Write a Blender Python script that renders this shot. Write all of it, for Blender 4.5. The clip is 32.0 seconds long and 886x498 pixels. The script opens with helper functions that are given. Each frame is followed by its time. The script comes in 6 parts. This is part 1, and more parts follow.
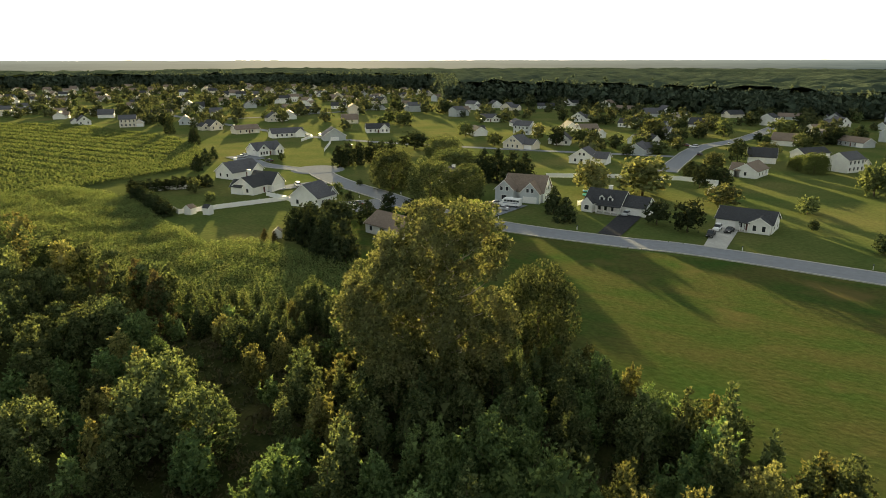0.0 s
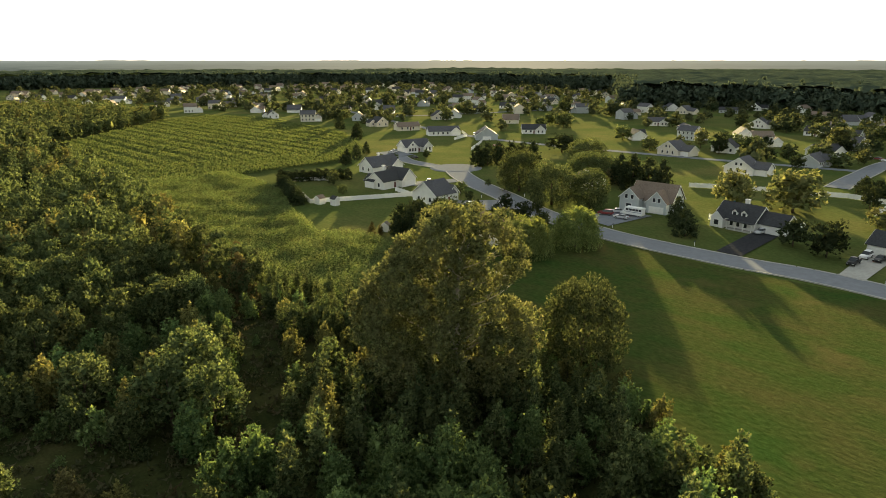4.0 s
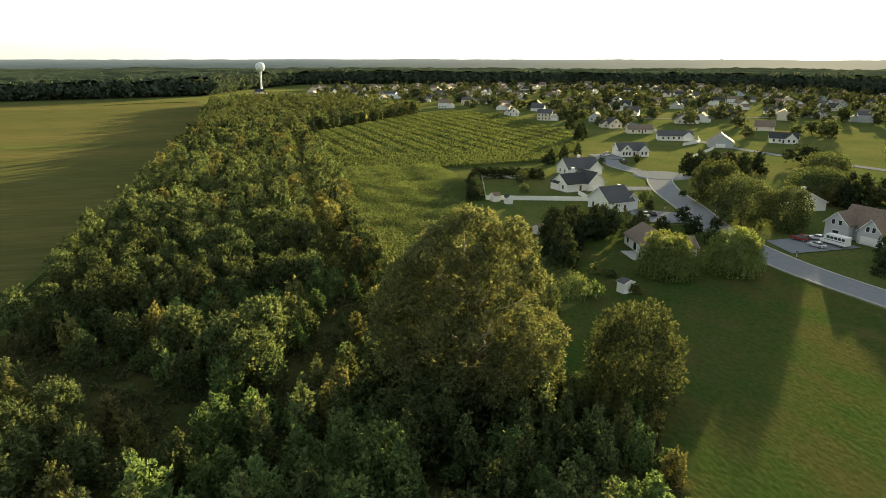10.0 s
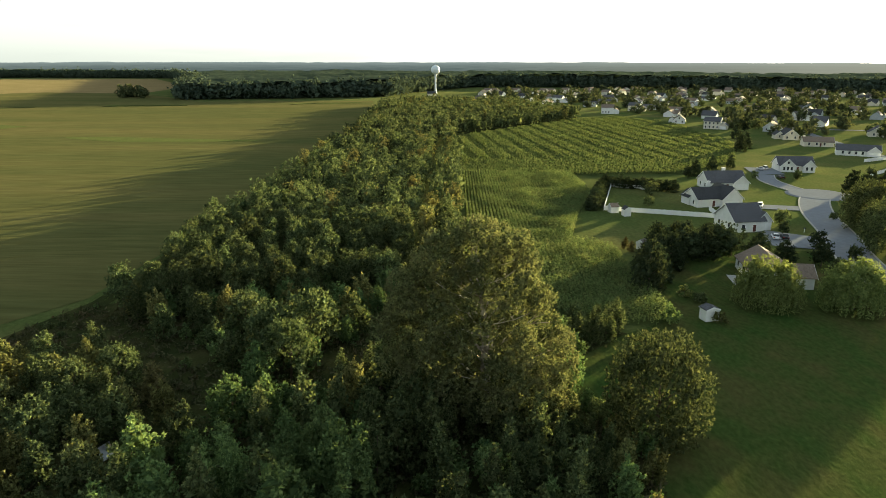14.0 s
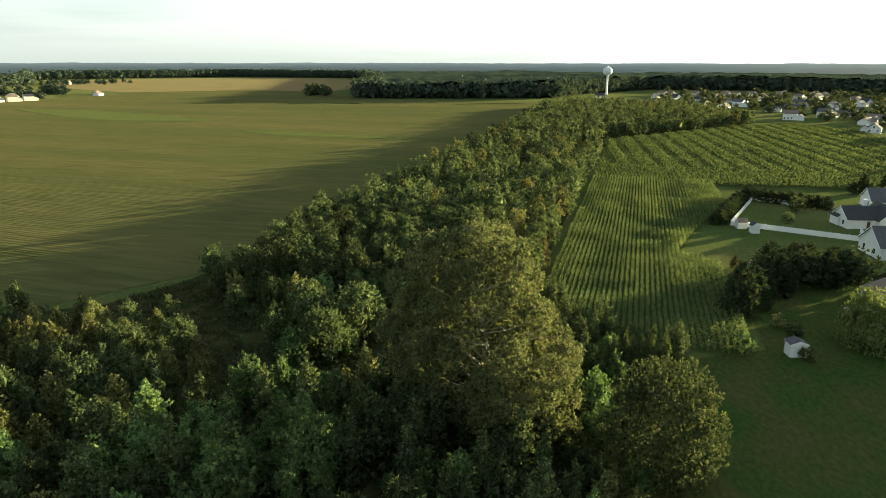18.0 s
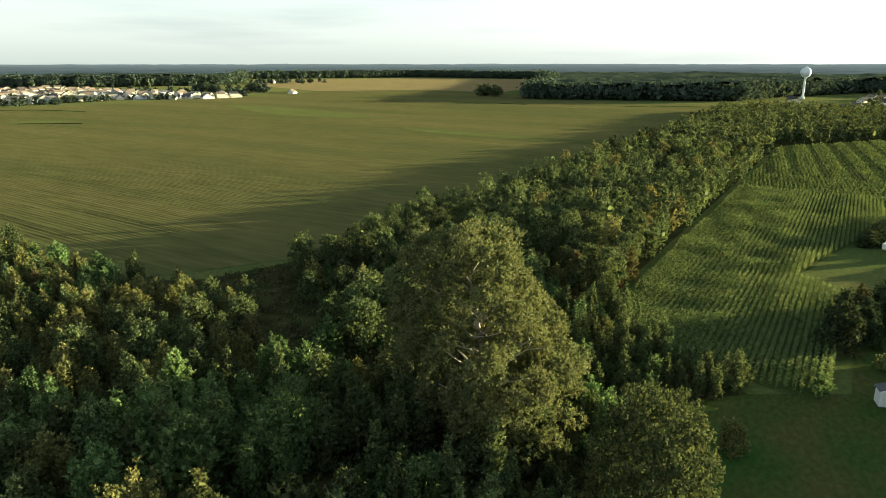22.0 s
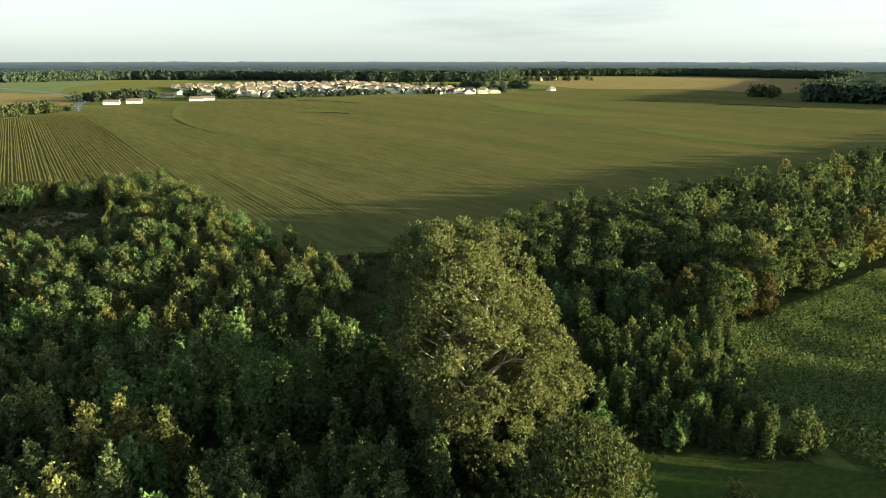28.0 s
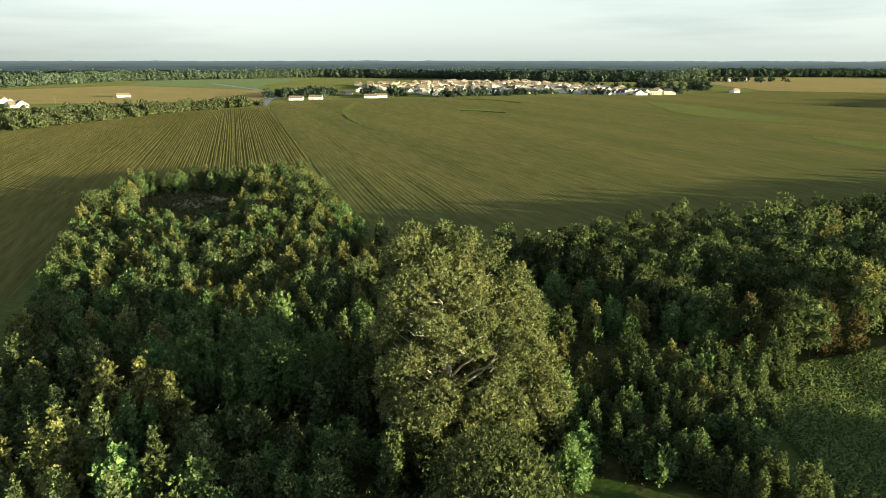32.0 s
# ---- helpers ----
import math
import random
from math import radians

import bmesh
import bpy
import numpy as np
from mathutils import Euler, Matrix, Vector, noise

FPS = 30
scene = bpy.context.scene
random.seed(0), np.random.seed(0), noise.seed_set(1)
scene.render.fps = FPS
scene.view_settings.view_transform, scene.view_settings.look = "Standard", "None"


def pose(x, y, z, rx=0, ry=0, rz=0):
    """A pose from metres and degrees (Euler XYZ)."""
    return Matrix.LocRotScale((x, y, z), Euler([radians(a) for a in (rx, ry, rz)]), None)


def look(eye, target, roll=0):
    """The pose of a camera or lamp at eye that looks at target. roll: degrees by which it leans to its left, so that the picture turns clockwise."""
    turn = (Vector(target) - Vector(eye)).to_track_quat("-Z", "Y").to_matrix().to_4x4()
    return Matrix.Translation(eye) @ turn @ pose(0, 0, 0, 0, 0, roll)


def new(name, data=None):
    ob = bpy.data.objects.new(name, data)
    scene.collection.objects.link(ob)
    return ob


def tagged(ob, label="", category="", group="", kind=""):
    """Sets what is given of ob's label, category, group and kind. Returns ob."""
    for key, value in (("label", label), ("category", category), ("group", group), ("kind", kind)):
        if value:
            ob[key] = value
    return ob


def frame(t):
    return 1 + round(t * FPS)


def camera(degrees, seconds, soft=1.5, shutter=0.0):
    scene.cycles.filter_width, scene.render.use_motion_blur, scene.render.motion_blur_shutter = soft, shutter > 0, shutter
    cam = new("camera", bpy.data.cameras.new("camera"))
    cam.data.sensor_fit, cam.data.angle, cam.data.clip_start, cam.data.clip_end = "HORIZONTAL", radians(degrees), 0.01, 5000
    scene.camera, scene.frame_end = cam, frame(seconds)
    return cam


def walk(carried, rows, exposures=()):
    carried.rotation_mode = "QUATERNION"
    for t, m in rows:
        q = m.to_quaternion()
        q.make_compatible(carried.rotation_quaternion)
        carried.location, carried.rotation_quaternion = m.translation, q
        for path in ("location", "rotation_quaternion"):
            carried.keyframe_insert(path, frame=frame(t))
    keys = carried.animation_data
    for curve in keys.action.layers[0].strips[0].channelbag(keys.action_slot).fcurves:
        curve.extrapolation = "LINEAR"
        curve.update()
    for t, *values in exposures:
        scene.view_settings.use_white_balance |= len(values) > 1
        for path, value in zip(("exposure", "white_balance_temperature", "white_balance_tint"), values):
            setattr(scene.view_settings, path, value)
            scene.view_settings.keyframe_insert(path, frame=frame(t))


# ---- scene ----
cam = camera(67.23, 32.0, soft=0.9)
# seconds, place, turn
ROWS = [
    (0.0, -0.43, -3.07, 46.87, 74.01, 0.07, 36.56),
    (0.5, 1.66, -1.32, 46.97, 74.01, 0.05, 38.62),
    (1.0, 3.65, 0.48, 47.10, 74.00, 0.02, 40.70),
    (1.5, 5.56, 2.32, 47.18, 73.99, 0.01, 42.75),
    (2.0, 7.39, 4.24, 47.22, 74.00, 0.01, 44.73),
    (2.5, 9.16, 6.25, 47.23, 74.02, 0.01, 46.70),
    (3.0, 10.82, 8.34, 47.17, 74.03, 0.02, 48.67),
    (3.5, 12.38, 10.53, 47.04, 74.03, 0.03, 50.57),
    (5.5, 18.19, 19.17, 46.96, 74.05, 0.02, 58.41),
    (6.0, 19.46, 21.56, 46.93, 74.04, -0.00, 60.30),
    (6.5, 20.66, 23.92, 46.93, 74.00, -0.01, 62.24),
    (7.0, 21.80, 26.29, 46.94, 73.97, -0.02, 64.16),
    (7.5, 22.83, 28.64, 47.00, 73.96, -0.02, 66.07),
    (8.0, 23.83, 30.98, 47.04, 73.94, -0.01, 67.98),
    (8.5, 24.77, 33.35, 47.10, 73.92, -0.01, 69.88),
    (9.0, 25.67, 35.71, 47.17, 73.90, -0.02, 71.80),
    (9.5, 26.52, 38.12, 47.24, 73.91, -0.01, 73.71),
    (10.0, 27.30, 40.56, 47.36, 73.95, -0.02, 75.64),
    (10.5, 27.99, 43.06, 47.42, 73.98, -0.03, 77.56),
    (11.0, 28.57, 45.58, 47.56, 74.02, -0.04, 79.47),
    (11.5, 29.02, 48.16, 47.66, 74.04, -0.04, 81.39),
    (12.0, 29.34, 50.74, 47.75, 74.06, -0.04, 83.33),
    (12.5, 29.55, 53.36, 47.82, 74.10, -0.04, 85.24),
    (13.0, 29.62, 55.97, 47.90, 74.12, -0.05, 87.16),
    (13.5, 29.60, 58.66, 47.94, 74.15, -0.06, 89.09),
    (14.0, 29.50, 61.31, 47.99, 74.18, -0.07, 91.01),
    (14.5, 29.25, 64.03, 47.96, 74.19, -0.09, 92.85),
    (16.5, 27.85, 74.26, 48.03, 74.25, -0.09, 100.51),
    (17.0, 27.13, 76.90, 48.03, 74.24, -0.09, 102.42),
    (17.5, 26.26, 79.52, 48.01, 74.23, -0.09, 104.32),
    (18.0, 25.31, 82.09, 47.96, 74.24, -0.07, 106.24),
    (18.5, 24.30, 84.61, 47.87, 74.25, -0.04, 108.15),
    (19.0, 23.21, 87.14, 47.83, 74.29, -0.02, 110.09),
    (19.5, 22.10, 89.61, 47.73, 74.32, -0.01, 111.97),
    (20.0, 20.95, 92.07, 47.62, 74.36, -0.01, 113.91),
    (20.5, 19.76, 94.48, 47.56, 74.38, -0.00, 115.87),
    (21.0, 18.51, 96.83, 47.51, 74.37, 0.01, 117.83),
    (21.5, 17.13, 99.18, 47.48, 74.35, 0.02, 119.75),
    (22.0, 15.68, 101.38, 47.46, 74.32, 0.03, 121.68),
    (22.5, 14.23, 103.62, 47.45, 74.29, 0.05, 123.61),
    (23.0, 12.65, 105.78, 47.36, 74.26, 0.06, 125.54),
    (23.5, 11.03, 107.93, 47.33, 74.25, 0.09, 127.49),
    (24.0, 9.37, 110.03, 47.28, 74.23, 0.14, 129.41),
    (24.5, 7.63, 112.10, 47.23, 74.20, 0.18, 131.30),
    (25.0, 5.76, 114.13, 47.22, 74.18, 0.18, 133.26),
    (25.5, 3.73, 116.19, 47.23, 74.17, 0.12, 135.21),
    (27.5, -4.25, 122.81, 47.06, 74.15, 0.05, 142.84),
    (28.0, -6.57, 124.54, 47.01, 74.15, -0.02, 144.75),
    (28.5, -8.85, 126.21, 47.00, 74.15, -0.07, 146.67),
    (29.0, -11.19, 127.79, 47.05, 74.15, -0.10, 148.64),
    (29.5, -13.57, 129.28, 47.12, 74.14, -0.11, 150.56),
    (30.0, -16.00, 130.68, 47.20, 74.12, -0.12, 152.47),
    (30.5, -18.49, 132.07, 47.33, 74.10, -0.12, 154.37),
    (31.0, -21.02, 133.41, 47.47, 74.08, -0.09, 156.29),
    (31.5, -23.38, 134.62, 47.63, 74.07, -0.06, 158.07),
    (32.0, -25.93, 135.81, 47.75, 74.06, -0.03, 160.00),
]
walk(cam, [(t, pose(x, y, z, rx, ry, rz)) for t, x, y, z, rx, ry, rz in ROWS],
     exposures=[(0.0, 2.4, 7150, 13), (8.0, 2.4, 7100, 13), (14.0, 2.32, 6350, 9), (18.0, 2.26, 6150, 7), (32.0, 2.1, 6050, 7.5)])

# ---- light ----
SUN_YAW, SUN_UP = 46.4, 5.6
HAZE_LOW, HAZE_TOP, HAZE_FADE = (2.3, 2.52, 2.18, 1), (0.5, 0.74, 0.78, 1), 3.6
sun_way = Vector((-math.sin(radians(SUN_YAW)) * math.cos(radians(SUN_UP)), math.cos(radians(SUN_YAW)) * math.cos(radians(SUN_UP)), math.sin(radians(SUN_UP))))
sun_lamp = bpy.data.lights.new("sun", "SUN")
sun_lamp.energy, sun_lamp.angle, sun_lamp.color = 5.0, radians(0.6), (1.0, 0.85, 0.44)
sun = new("sun", sun_lamp)
sun.matrix_world = look(sun_way * 500, (0, 0, 0))

world = bpy.data.worlds.new("evening_sky")
scene.world = world
world.use_nodes = True
wn, wl = world.node_tree.nodes, world.node_tree.links
wn.clear()
sky = wn.new("ShaderNodeTexSky")
sky.sky_type, sky.sun_disc = "NISHITA", False
sky.sun_elevation, sky.sun_rotation = radians(SUN_UP), radians(-SUN_YAW)
sky.altitude, sky.air_density, sky.dust_density, sky.ozone_density = 50, 1.0, 2.0, 1.5
# thin haze takes much of the colour out of the low sky
soften = wn.new("ShaderNodeHueSaturation")
soften.inputs["Saturation"].default_value = 0.3
soften.inputs["Value"].default_value = 1.0
wl.new(sky.outputs[0], soften.inputs["Color"])
# low grey cloud banks
coord = wn.new("ShaderNodeTexCoord")
stretch = wn.new("ShaderNodeMapping")
stretch.inputs["Scale"].default_value = (2.2, 2.2, 26)
wl.new(coord.outputs["Generated"], stretch.inputs["Vector"])
clouds = wn.new("ShaderNodeTexNoise")
clouds.inputs["Scale"].default_value, clouds.inputs["Detail"].default_value = 1.1, 5
wl.new(stretch.outputs[0], clouds.inputs["Vector"])
bank = wn.new("ShaderNodeMapRange")
bank.inputs["From Min"].default_value, bank.inputs["From Max"].default_value = 0.55, 0.8
bank.inputs["To Max"].default_value = 0.5
wl.new(clouds.outputs[0], bank.inputs["Value"])
cover = wn.new("ShaderNodeMix")
cover.data_type, cover.blend_type = "RGBA", "MULTIPLY"
wl.new(bank.outputs[0], cover.inputs[0])
cover.inputs[7].default_value = (0.55, 0.6, 0.66, 1)
# milky haze, thick at the horizon and thin overhead
split = wn.new("ShaderNodeSeparateXYZ")
wl.new(coord.outputs["Generated"], split.inputs[0])
low = wn.new("ShaderNodeMapRange")
low.inputs["From Min"].default_value, low.inputs["From Max"].default_value = 0.0, 1.0
low.inputs["To Min"].default_value, low.inputs["To Max"].default_value = 1.0, 0.0
wl.new(split.outputs[2], low.inputs["Value"])
fade = wn.new("ShaderNodeMath")
fade.operation, fade.inputs[1].default_value = "POWER", HAZE_FADE
wl.new(low.outputs[0], fade.inputs[0])
milk = wn.new("ShaderNodeMix")
milk.data_type = "RGBA"
milk.inputs[6].default_value, milk.inputs[7].default_value = HAZE_TOP, HAZE_LOW
wl.new(fade.outputs[0], milk.inputs[0])
sum_sky = wn.new("ShaderNodeMix")
sum_sky.data_type, sum_sky.blend_type = "RGBA", "ADD"
sum_sky.inputs[0].default_value = 1.0
wl.new(soften.outputs[0], sum_sky.inputs[6])
wl.new(milk.outputs[2], sum_sky.inputs[7])
wl.new(sum_sky.outputs[2], cover.inputs[6])
# the sky behind, away from the low sun, is dimmer
side = wn.new("ShaderNodeVectorMath")
side.operation, side.inputs[1].default_value = "DOT_PRODUCT", (sun_way.x, sun_way.y, 0.0)
wl.new(coord.outputs["Generated"], side.inputs[0])
away = wn.new("ShaderNodeMapRange")
away.interpolation_type = "SMOOTHSTEP"
away.inputs["From Min"].default_value, away.inputs["From Max"].default_value = -1.0, -0.6
away.inputs["To Min"].default_value, away.inputs["To Max"].default_value = 0.72, 1.0
wl.new(side.outputs["Value"], away.inputs["Value"])
dusk = wn.new("ShaderNodeVectorMath")
dusk.operation = "SCALE"
wl.new(cover.outputs[2], dusk.inputs[0])
wl.new(away.outputs[0], dusk.inputs["Scale"])
backing = wn.new("ShaderNodeBackground")
backing.inputs["Strength"].default_value = 0.06
wl.new(dusk.outputs[0], backing.inputs["Color"])
wl.new(backing.outputs[0], wn.new("ShaderNodeOutputWorld").inputs["Surface"])


# ---- materials ----
def graph(name):
    m = bpy.data.materials.new(name)
    m.use_nodes = True
    return m, m.node_tree.nodes, m.node_tree.links, m.node_tree.nodes["Principled BSDF"]


def ramp_of(nodes, links, source, stops):
    r = nodes.new("ShaderNodeValToRGB")
    while len(r.color_ramp.elements) < len(stops):
        r.color_ramp.elements.new(0.5)
    for e, (at, c) in zip(r.color_ramp.elements, stops):
        e.position, e.color = at, (*c, 1)
    links.new(source, r.inputs[0])
    return r.outputs[0]


def noise_of(nodes, links, scale, detail=4, where="Object", stretch=None, rough=0.6):
    c = nodes.new("ShaderNodeTexCoord")
    n = nodes.new("ShaderNodeTexNoise")
    n.inputs["Scale"].default_value, n.inputs["Detail"].default_value, n.inputs["Roughness"].default_value = scale, detail, rough
    if stretch:
        k = nodes.new("ShaderNodeMapping")
        k.inputs["Scale"].default_value = stretch[:3]
        if len(stretch) > 3:
            k.inputs["Rotation"].default_value = (0, 0, radians(stretch[3]))
        links.new(c.outputs[where], k.inputs["Vector"])
        links.new(k.outputs[0], n.inputs["Vector"])
    else:
        links.new(c.outputs[where], n.inputs["Vector"])
    return n.outputs[0]


def blend(nodes, links, factor, a, b, how="MIX"):
    x = nodes.new("ShaderNodeMix")
    x.data_type, x.blend_type = "RGBA", how
    for value, socket in ((factor, x.inputs[0]), (a, x.inputs[6]), (b, x.inputs[7])):
        if hasattr(value, "is_output"):
            links.new(value, socket)
        elif isinstance(value, tuple):
            socket.default_value = (*value, 1)
        else:
            socket.default_value = value
    return x.outputs[2]


def bump_of(nodes, links, bsdf, height, strength, distance):
    b = nodes.new("ShaderNodeBump")
    b.inputs["Strength"].default_value, b.inputs["Distance"].default_value = strength, distance
    links.new(height, b.inputs["Height"])
    links.new(b.outputs[0], bsdf.inputs["Normal"])


def plain(name, color, rough=0.7, metal=0.0, grain=8.0, spread=0.25, bump=0.0, gloss=0.08):
    """A surface with grain and broad stains round one colour."""
    m, n, l, p = graph(name)
    fine, broad = noise_of(n, l, grain), noise_of(n, l, grain / 12, 3)
    lo, hi = tuple(c * (1 - spread) for c in color), tuple(min(1, c * (1 + spread)) for c in color)
    c1 = ramp_of(n, l, fine, [(0.3, lo), (0.7, hi)])
    c2 = blend(n, l, ramp_of(n, l, broad, [(0.35, (0, 0, 0)), (0.75, (0.5, 0.5, 0.5))]), c1, lo)
    l.new(c2, p.inputs["Base Color"])
    p.inputs["Roughness"].default_value, p.inputs["Metallic"].default_value, p.inputs["Specular IOR Level"].default_value = rough, metal, gloss
    if bump:
        bump_of(n, l, p, fine, 0.6, bump)
    return m


def leafy(name, dark, light, tint=None, through_share=0.38, gloss=0.0):
    """Leaves: each leaf and each tree differs; light shines through them."""
    m, n, l, p = graph(name)
    info, geo = n.new("ShaderNodeObjectInfo"), n.new("ShaderNodeNewGeometry")
    leaf = ramp_of(n, l, geo.outputs["Random Per Island"], [(0.0, dark), (0.55, tuple((a + b) / 2 for a, b in zip(dark, light))), (1.0, light)])
    tree = n.new("ShaderNodeHueSaturation")
    shift = n.new("ShaderNodeMapRange")
    shift.inputs["To Min"].default_value, shift.inputs["To Max"].default_value = 0.484, 0.508
    l.new(info.outputs["Random"], shift.inputs["Value"])
    l.new(shift.outputs[0], tree.inputs["Hue"])
    lift = n.new("ShaderNodeMapRange")
    lift.inputs["To Min"].default_value, lift.inputs["To Max"].default_value = 0.7, 1.3
    wob = n.new("ShaderNodeMath")
    wob.operation, wob.inputs[1].default_value = "MULTIPLY", 7.31
    fr = n.new("ShaderNodeMath")
    fr.operation = "FRACT"
    l.new(info.outputs["Random"], wob.inputs[0])
    l.new(wob.outputs[0], fr.inputs[0])
    l.new(fr.outputs[0], lift.inputs["Value"])
    l.new(lift.outputs[0], tree.inputs["Value"])
    patch = noise_of(n, l, 0.35, 2)
    if tint:
        leaf = blend(n, l, ramp_of(n, l, patch, [(0.45, (0, 0, 0)), (0.7, (0.8, 0.8, 0.8))]), leaf, tint)
    # leaf by leaf light and dark within a spray
    speck = noise_of(n, l, 2.6, 3)
    leaf = blend(n, l, 1.0, leaf, ramp_of(n, l, speck, [(0.34, (0.78, 0.78, 0.78)), (0.6, (1.1, 1.1, 1.1)), (0.78, (1.32, 1.32, 1.28))]), "MULTIPLY")
    bump_of(n, l, p, speck, 0.25, 0.1)
    l.new(leaf, tree.inputs["Color"])
    l.new(tree.outputs[0], p.inputs["Base Color"])
    p.inputs["Roughness"].default_value = 0.5
    p.inputs["Specular IOR Level"].default_value = gloss
    glow = n.new("ShaderNodeBsdfTranslucent")
    warm = blend(n, l, 0.6, tree.outputs[0], (1.0, 0.82, 0.38), "MULTIPLY")
    l.new(warm, glow.inputs["Color"])
    mix = n.new("ShaderNodeMixShader")
    mix.inputs[0].default_value = through_share
    l.new(p.outputs[0], mix.inputs[1])
    l.new(glow.outputs[0], mix.inputs[2])
    l.new(mix.outputs[0], n["Material Output"].inputs["Surface"])
    return m


LEAF = leafy("leaf_green", (0.034, 0.056, 0.025), (0.166, 0.206, 0.09))
LEAF_SYC = leafy("leaf_sycamore", (0.05, 0.07, 0.03), (0.208, 0.23, 0.104), (0.176, 0.178, 0.084), 0.4)
LEAF_BLUE = leafy("leaf_cool_green", (0.06, 0.11, 0.044), (0.195, 0.28, 0.108))
# yellow-green leaf, its colour also lifted to carry low sunlight on the crowns
LEAF_GOLD = leafy("leaf_golden", (0.066, 0.082, 0.031), (0.265, 0.278, 0.106), (0.23, 0.222, 0.09))
LEAF_RUST = leafy("leaf_rusty", (0.066, 0.066, 0.03), (0.17, 0.155, 0.07), (0.165, 0.14, 0.066))
LEAF_DARK = leafy("leaf_dark", (0.022, 0.036, 0.019), (0.068, 0.088, 0.042), through_share=0.24)
LEAF_WILLOW = leafy("leaf_willow", (0.08, 0.115, 0.036), (0.2, 0.25, 0.09), through_share=0.42)
LEAF_CORN = leafy("leaf_corn", (0.1, 0.168, 0.058), (0.25, 0.325, 0.125), (0.235, 0.265, 0.106), 0.42)
LEAF_CROP = leafy("leaf_crop", (0.09, 0.13, 0.042), (0.18, 0.222, 0.08), (0.185, 0.205, 0.078), 0.3)
LEAF_WEED = leafy("leaf_weed", (0.035, 0.045, 0.022), (0.1, 0.1, 0.051), (0.11, 0.09, 0.054))
# far leaves, bluer for the distance haze put into their colour
LEAF_FAR_HAZED = leafy("leaf_far_hazed", (0.04, 0.06, 0.046), (0.09, 0.118, 0.082), through_share=0.25)
LEAF_TOWN = leafy("leaf_town", (0.038, 0.056, 0.03), (0.12, 0.138, 0.066), through_share=0.3)
BARK = plain("bark", (0.11, 0.085, 0.06), 0.95, grain=3, spread=0.4, bump=0.03)
BARK_PALE = plain("bark_pale", (0.34, 0.315, 0.26), 0.85, grain=0.8, spread=0.5, bump=0.02)


def ground_mat(name, stops, coarse, fine, bump=0.06, stretch=None, extra=None, rough=0.95, sheen=0.03):
    m, n, l, p = graph(name)
    broad = noise_of(n, l, coarse, 5, stretch=stretch)
    c1 = ramp_of(n, l, broad, stops)
    small = noise_of(n, l, fine, 6, stretch=stretch)
    c2 = blend(n, l, 0.75, c1, ramp_of(n, l, small, [(0.3, (0.45, 0.45, 0.45)), (0.75, (1, 1, 1))]), "MULTIPLY")
    if extra:
        mask = ramp_of(n, l, noise_of(n, l, extra[0], 3), [(extra[2], (0, 0, 0)), (extra[2] + 0.12, (1, 1, 1))])
        c2 = blend(n, l, mask, c2, extra[1])
    l.new(c2, p.inputs["Base Color"])
    p.inputs["Roughness"].default_value, p.inputs["Specular IOR Level"].default_value = rough, 0.0
    # fine upright blades catch low light along their tips
    p.inputs["Sheen Weight"].default_value, p.inputs["Sheen Roughness"].default_value = sheen, 0.45
    p.inputs["Sheen Tint"].default_value = (0.55, 0.52, 0.25, 1)
    bump_of(n, l, p, small, 0.35, bump)
    return m


GRASS = ground_mat("grass", [(0.3, (0.06, 0.1, 0.028)), (0.5, (0.094, 0.12, 0.037)), (0.72, (0.146, 0.142, 0.052))], 0.03, 0.9, 0.1)
LAWN = ground_mat("lawn", [(0.3, (0.034, 0.08, 0.018)), (0.46, (0.052, 0.079, 0.021)), (0.62, (0.076, 0.08, 0.027))], 0.05, 0.8, 0.25, stretch=(1, 1.7, 1, -20), extra=(0.045, (0.088, 0.074, 0.029), 0.57))
SCRUB = ground_mat("scrub_soil", [(0.3, (0.026, 0.036, 0.013)), (0.5, (0.05, 0.058, 0.02)), (0.7, (0.085, 0.078, 0.032))], 0.12, 2.5, 0.2, sheen=0.0)
SOIL = ground_mat("corn_soil", [(0.3, (0.045, 0.068, 0.022)), (0.7, (0.085, 0.108, 0.034))], 0.08, 2.0, 0.15)
SOY = ground_mat("soybean_canopy", [(0.3, (0.086, 0.1, 0.036)), (0.5, (0.122, 0.12, 0.043)), (0.7, (0.158, 0.138, 0.053))], 0.02, 0.35, 0.3, stretch=(1, 0.13, 1, 5), extra=(0.006, (0.085, 0.11, 0.032), 0.68), sheen=0.015)
ROWCROP = ground_mat("row_crop", [(0.3, (0.105, 0.1, 0.032)), (0.7, (0.16, 0.142, 0.05))], 0.03, 0.5, 0.2, stretch=(1, 0.1, 1, 3), sheen=0.015)
TAN = ground_mat("ripe_field", [(0.3, (0.21, 0.16, 0.075)), (0.7, (0.28, 0.205, 0.1))], 0.02, 0.3, 0.1)
MINT = ground_mat("green_field", [(0.3, (0.065, 0.135, 0.075)), (0.7, (0.105, 0.18, 0.105))], 0.02, 0.3, 0.1)
WET = ground_mat("wet_hollow", [(0.3, (0.065, 0.1, 0.028)), (0.7, (0.105, 0.128, 0.036))], 0.05, 0.5, 0.1)
BARE = ground_mat("bare_earth", [(0.3, (0.2, 0.16, 0.1)), (0.7, (0.32, 0.26, 0.18))], 0.3, 2.0, 0.05)
ASPHALT = plain("asphalt", (0.2, 0.213, 0.235), 0.9, grain=0.6, spread=0.1, gloss=0.0)
ASPHALT_DARK = plain("asphalt_new", (0.045, 0.046, 0.05), 0.9, grain=1.5, gloss=0.0)
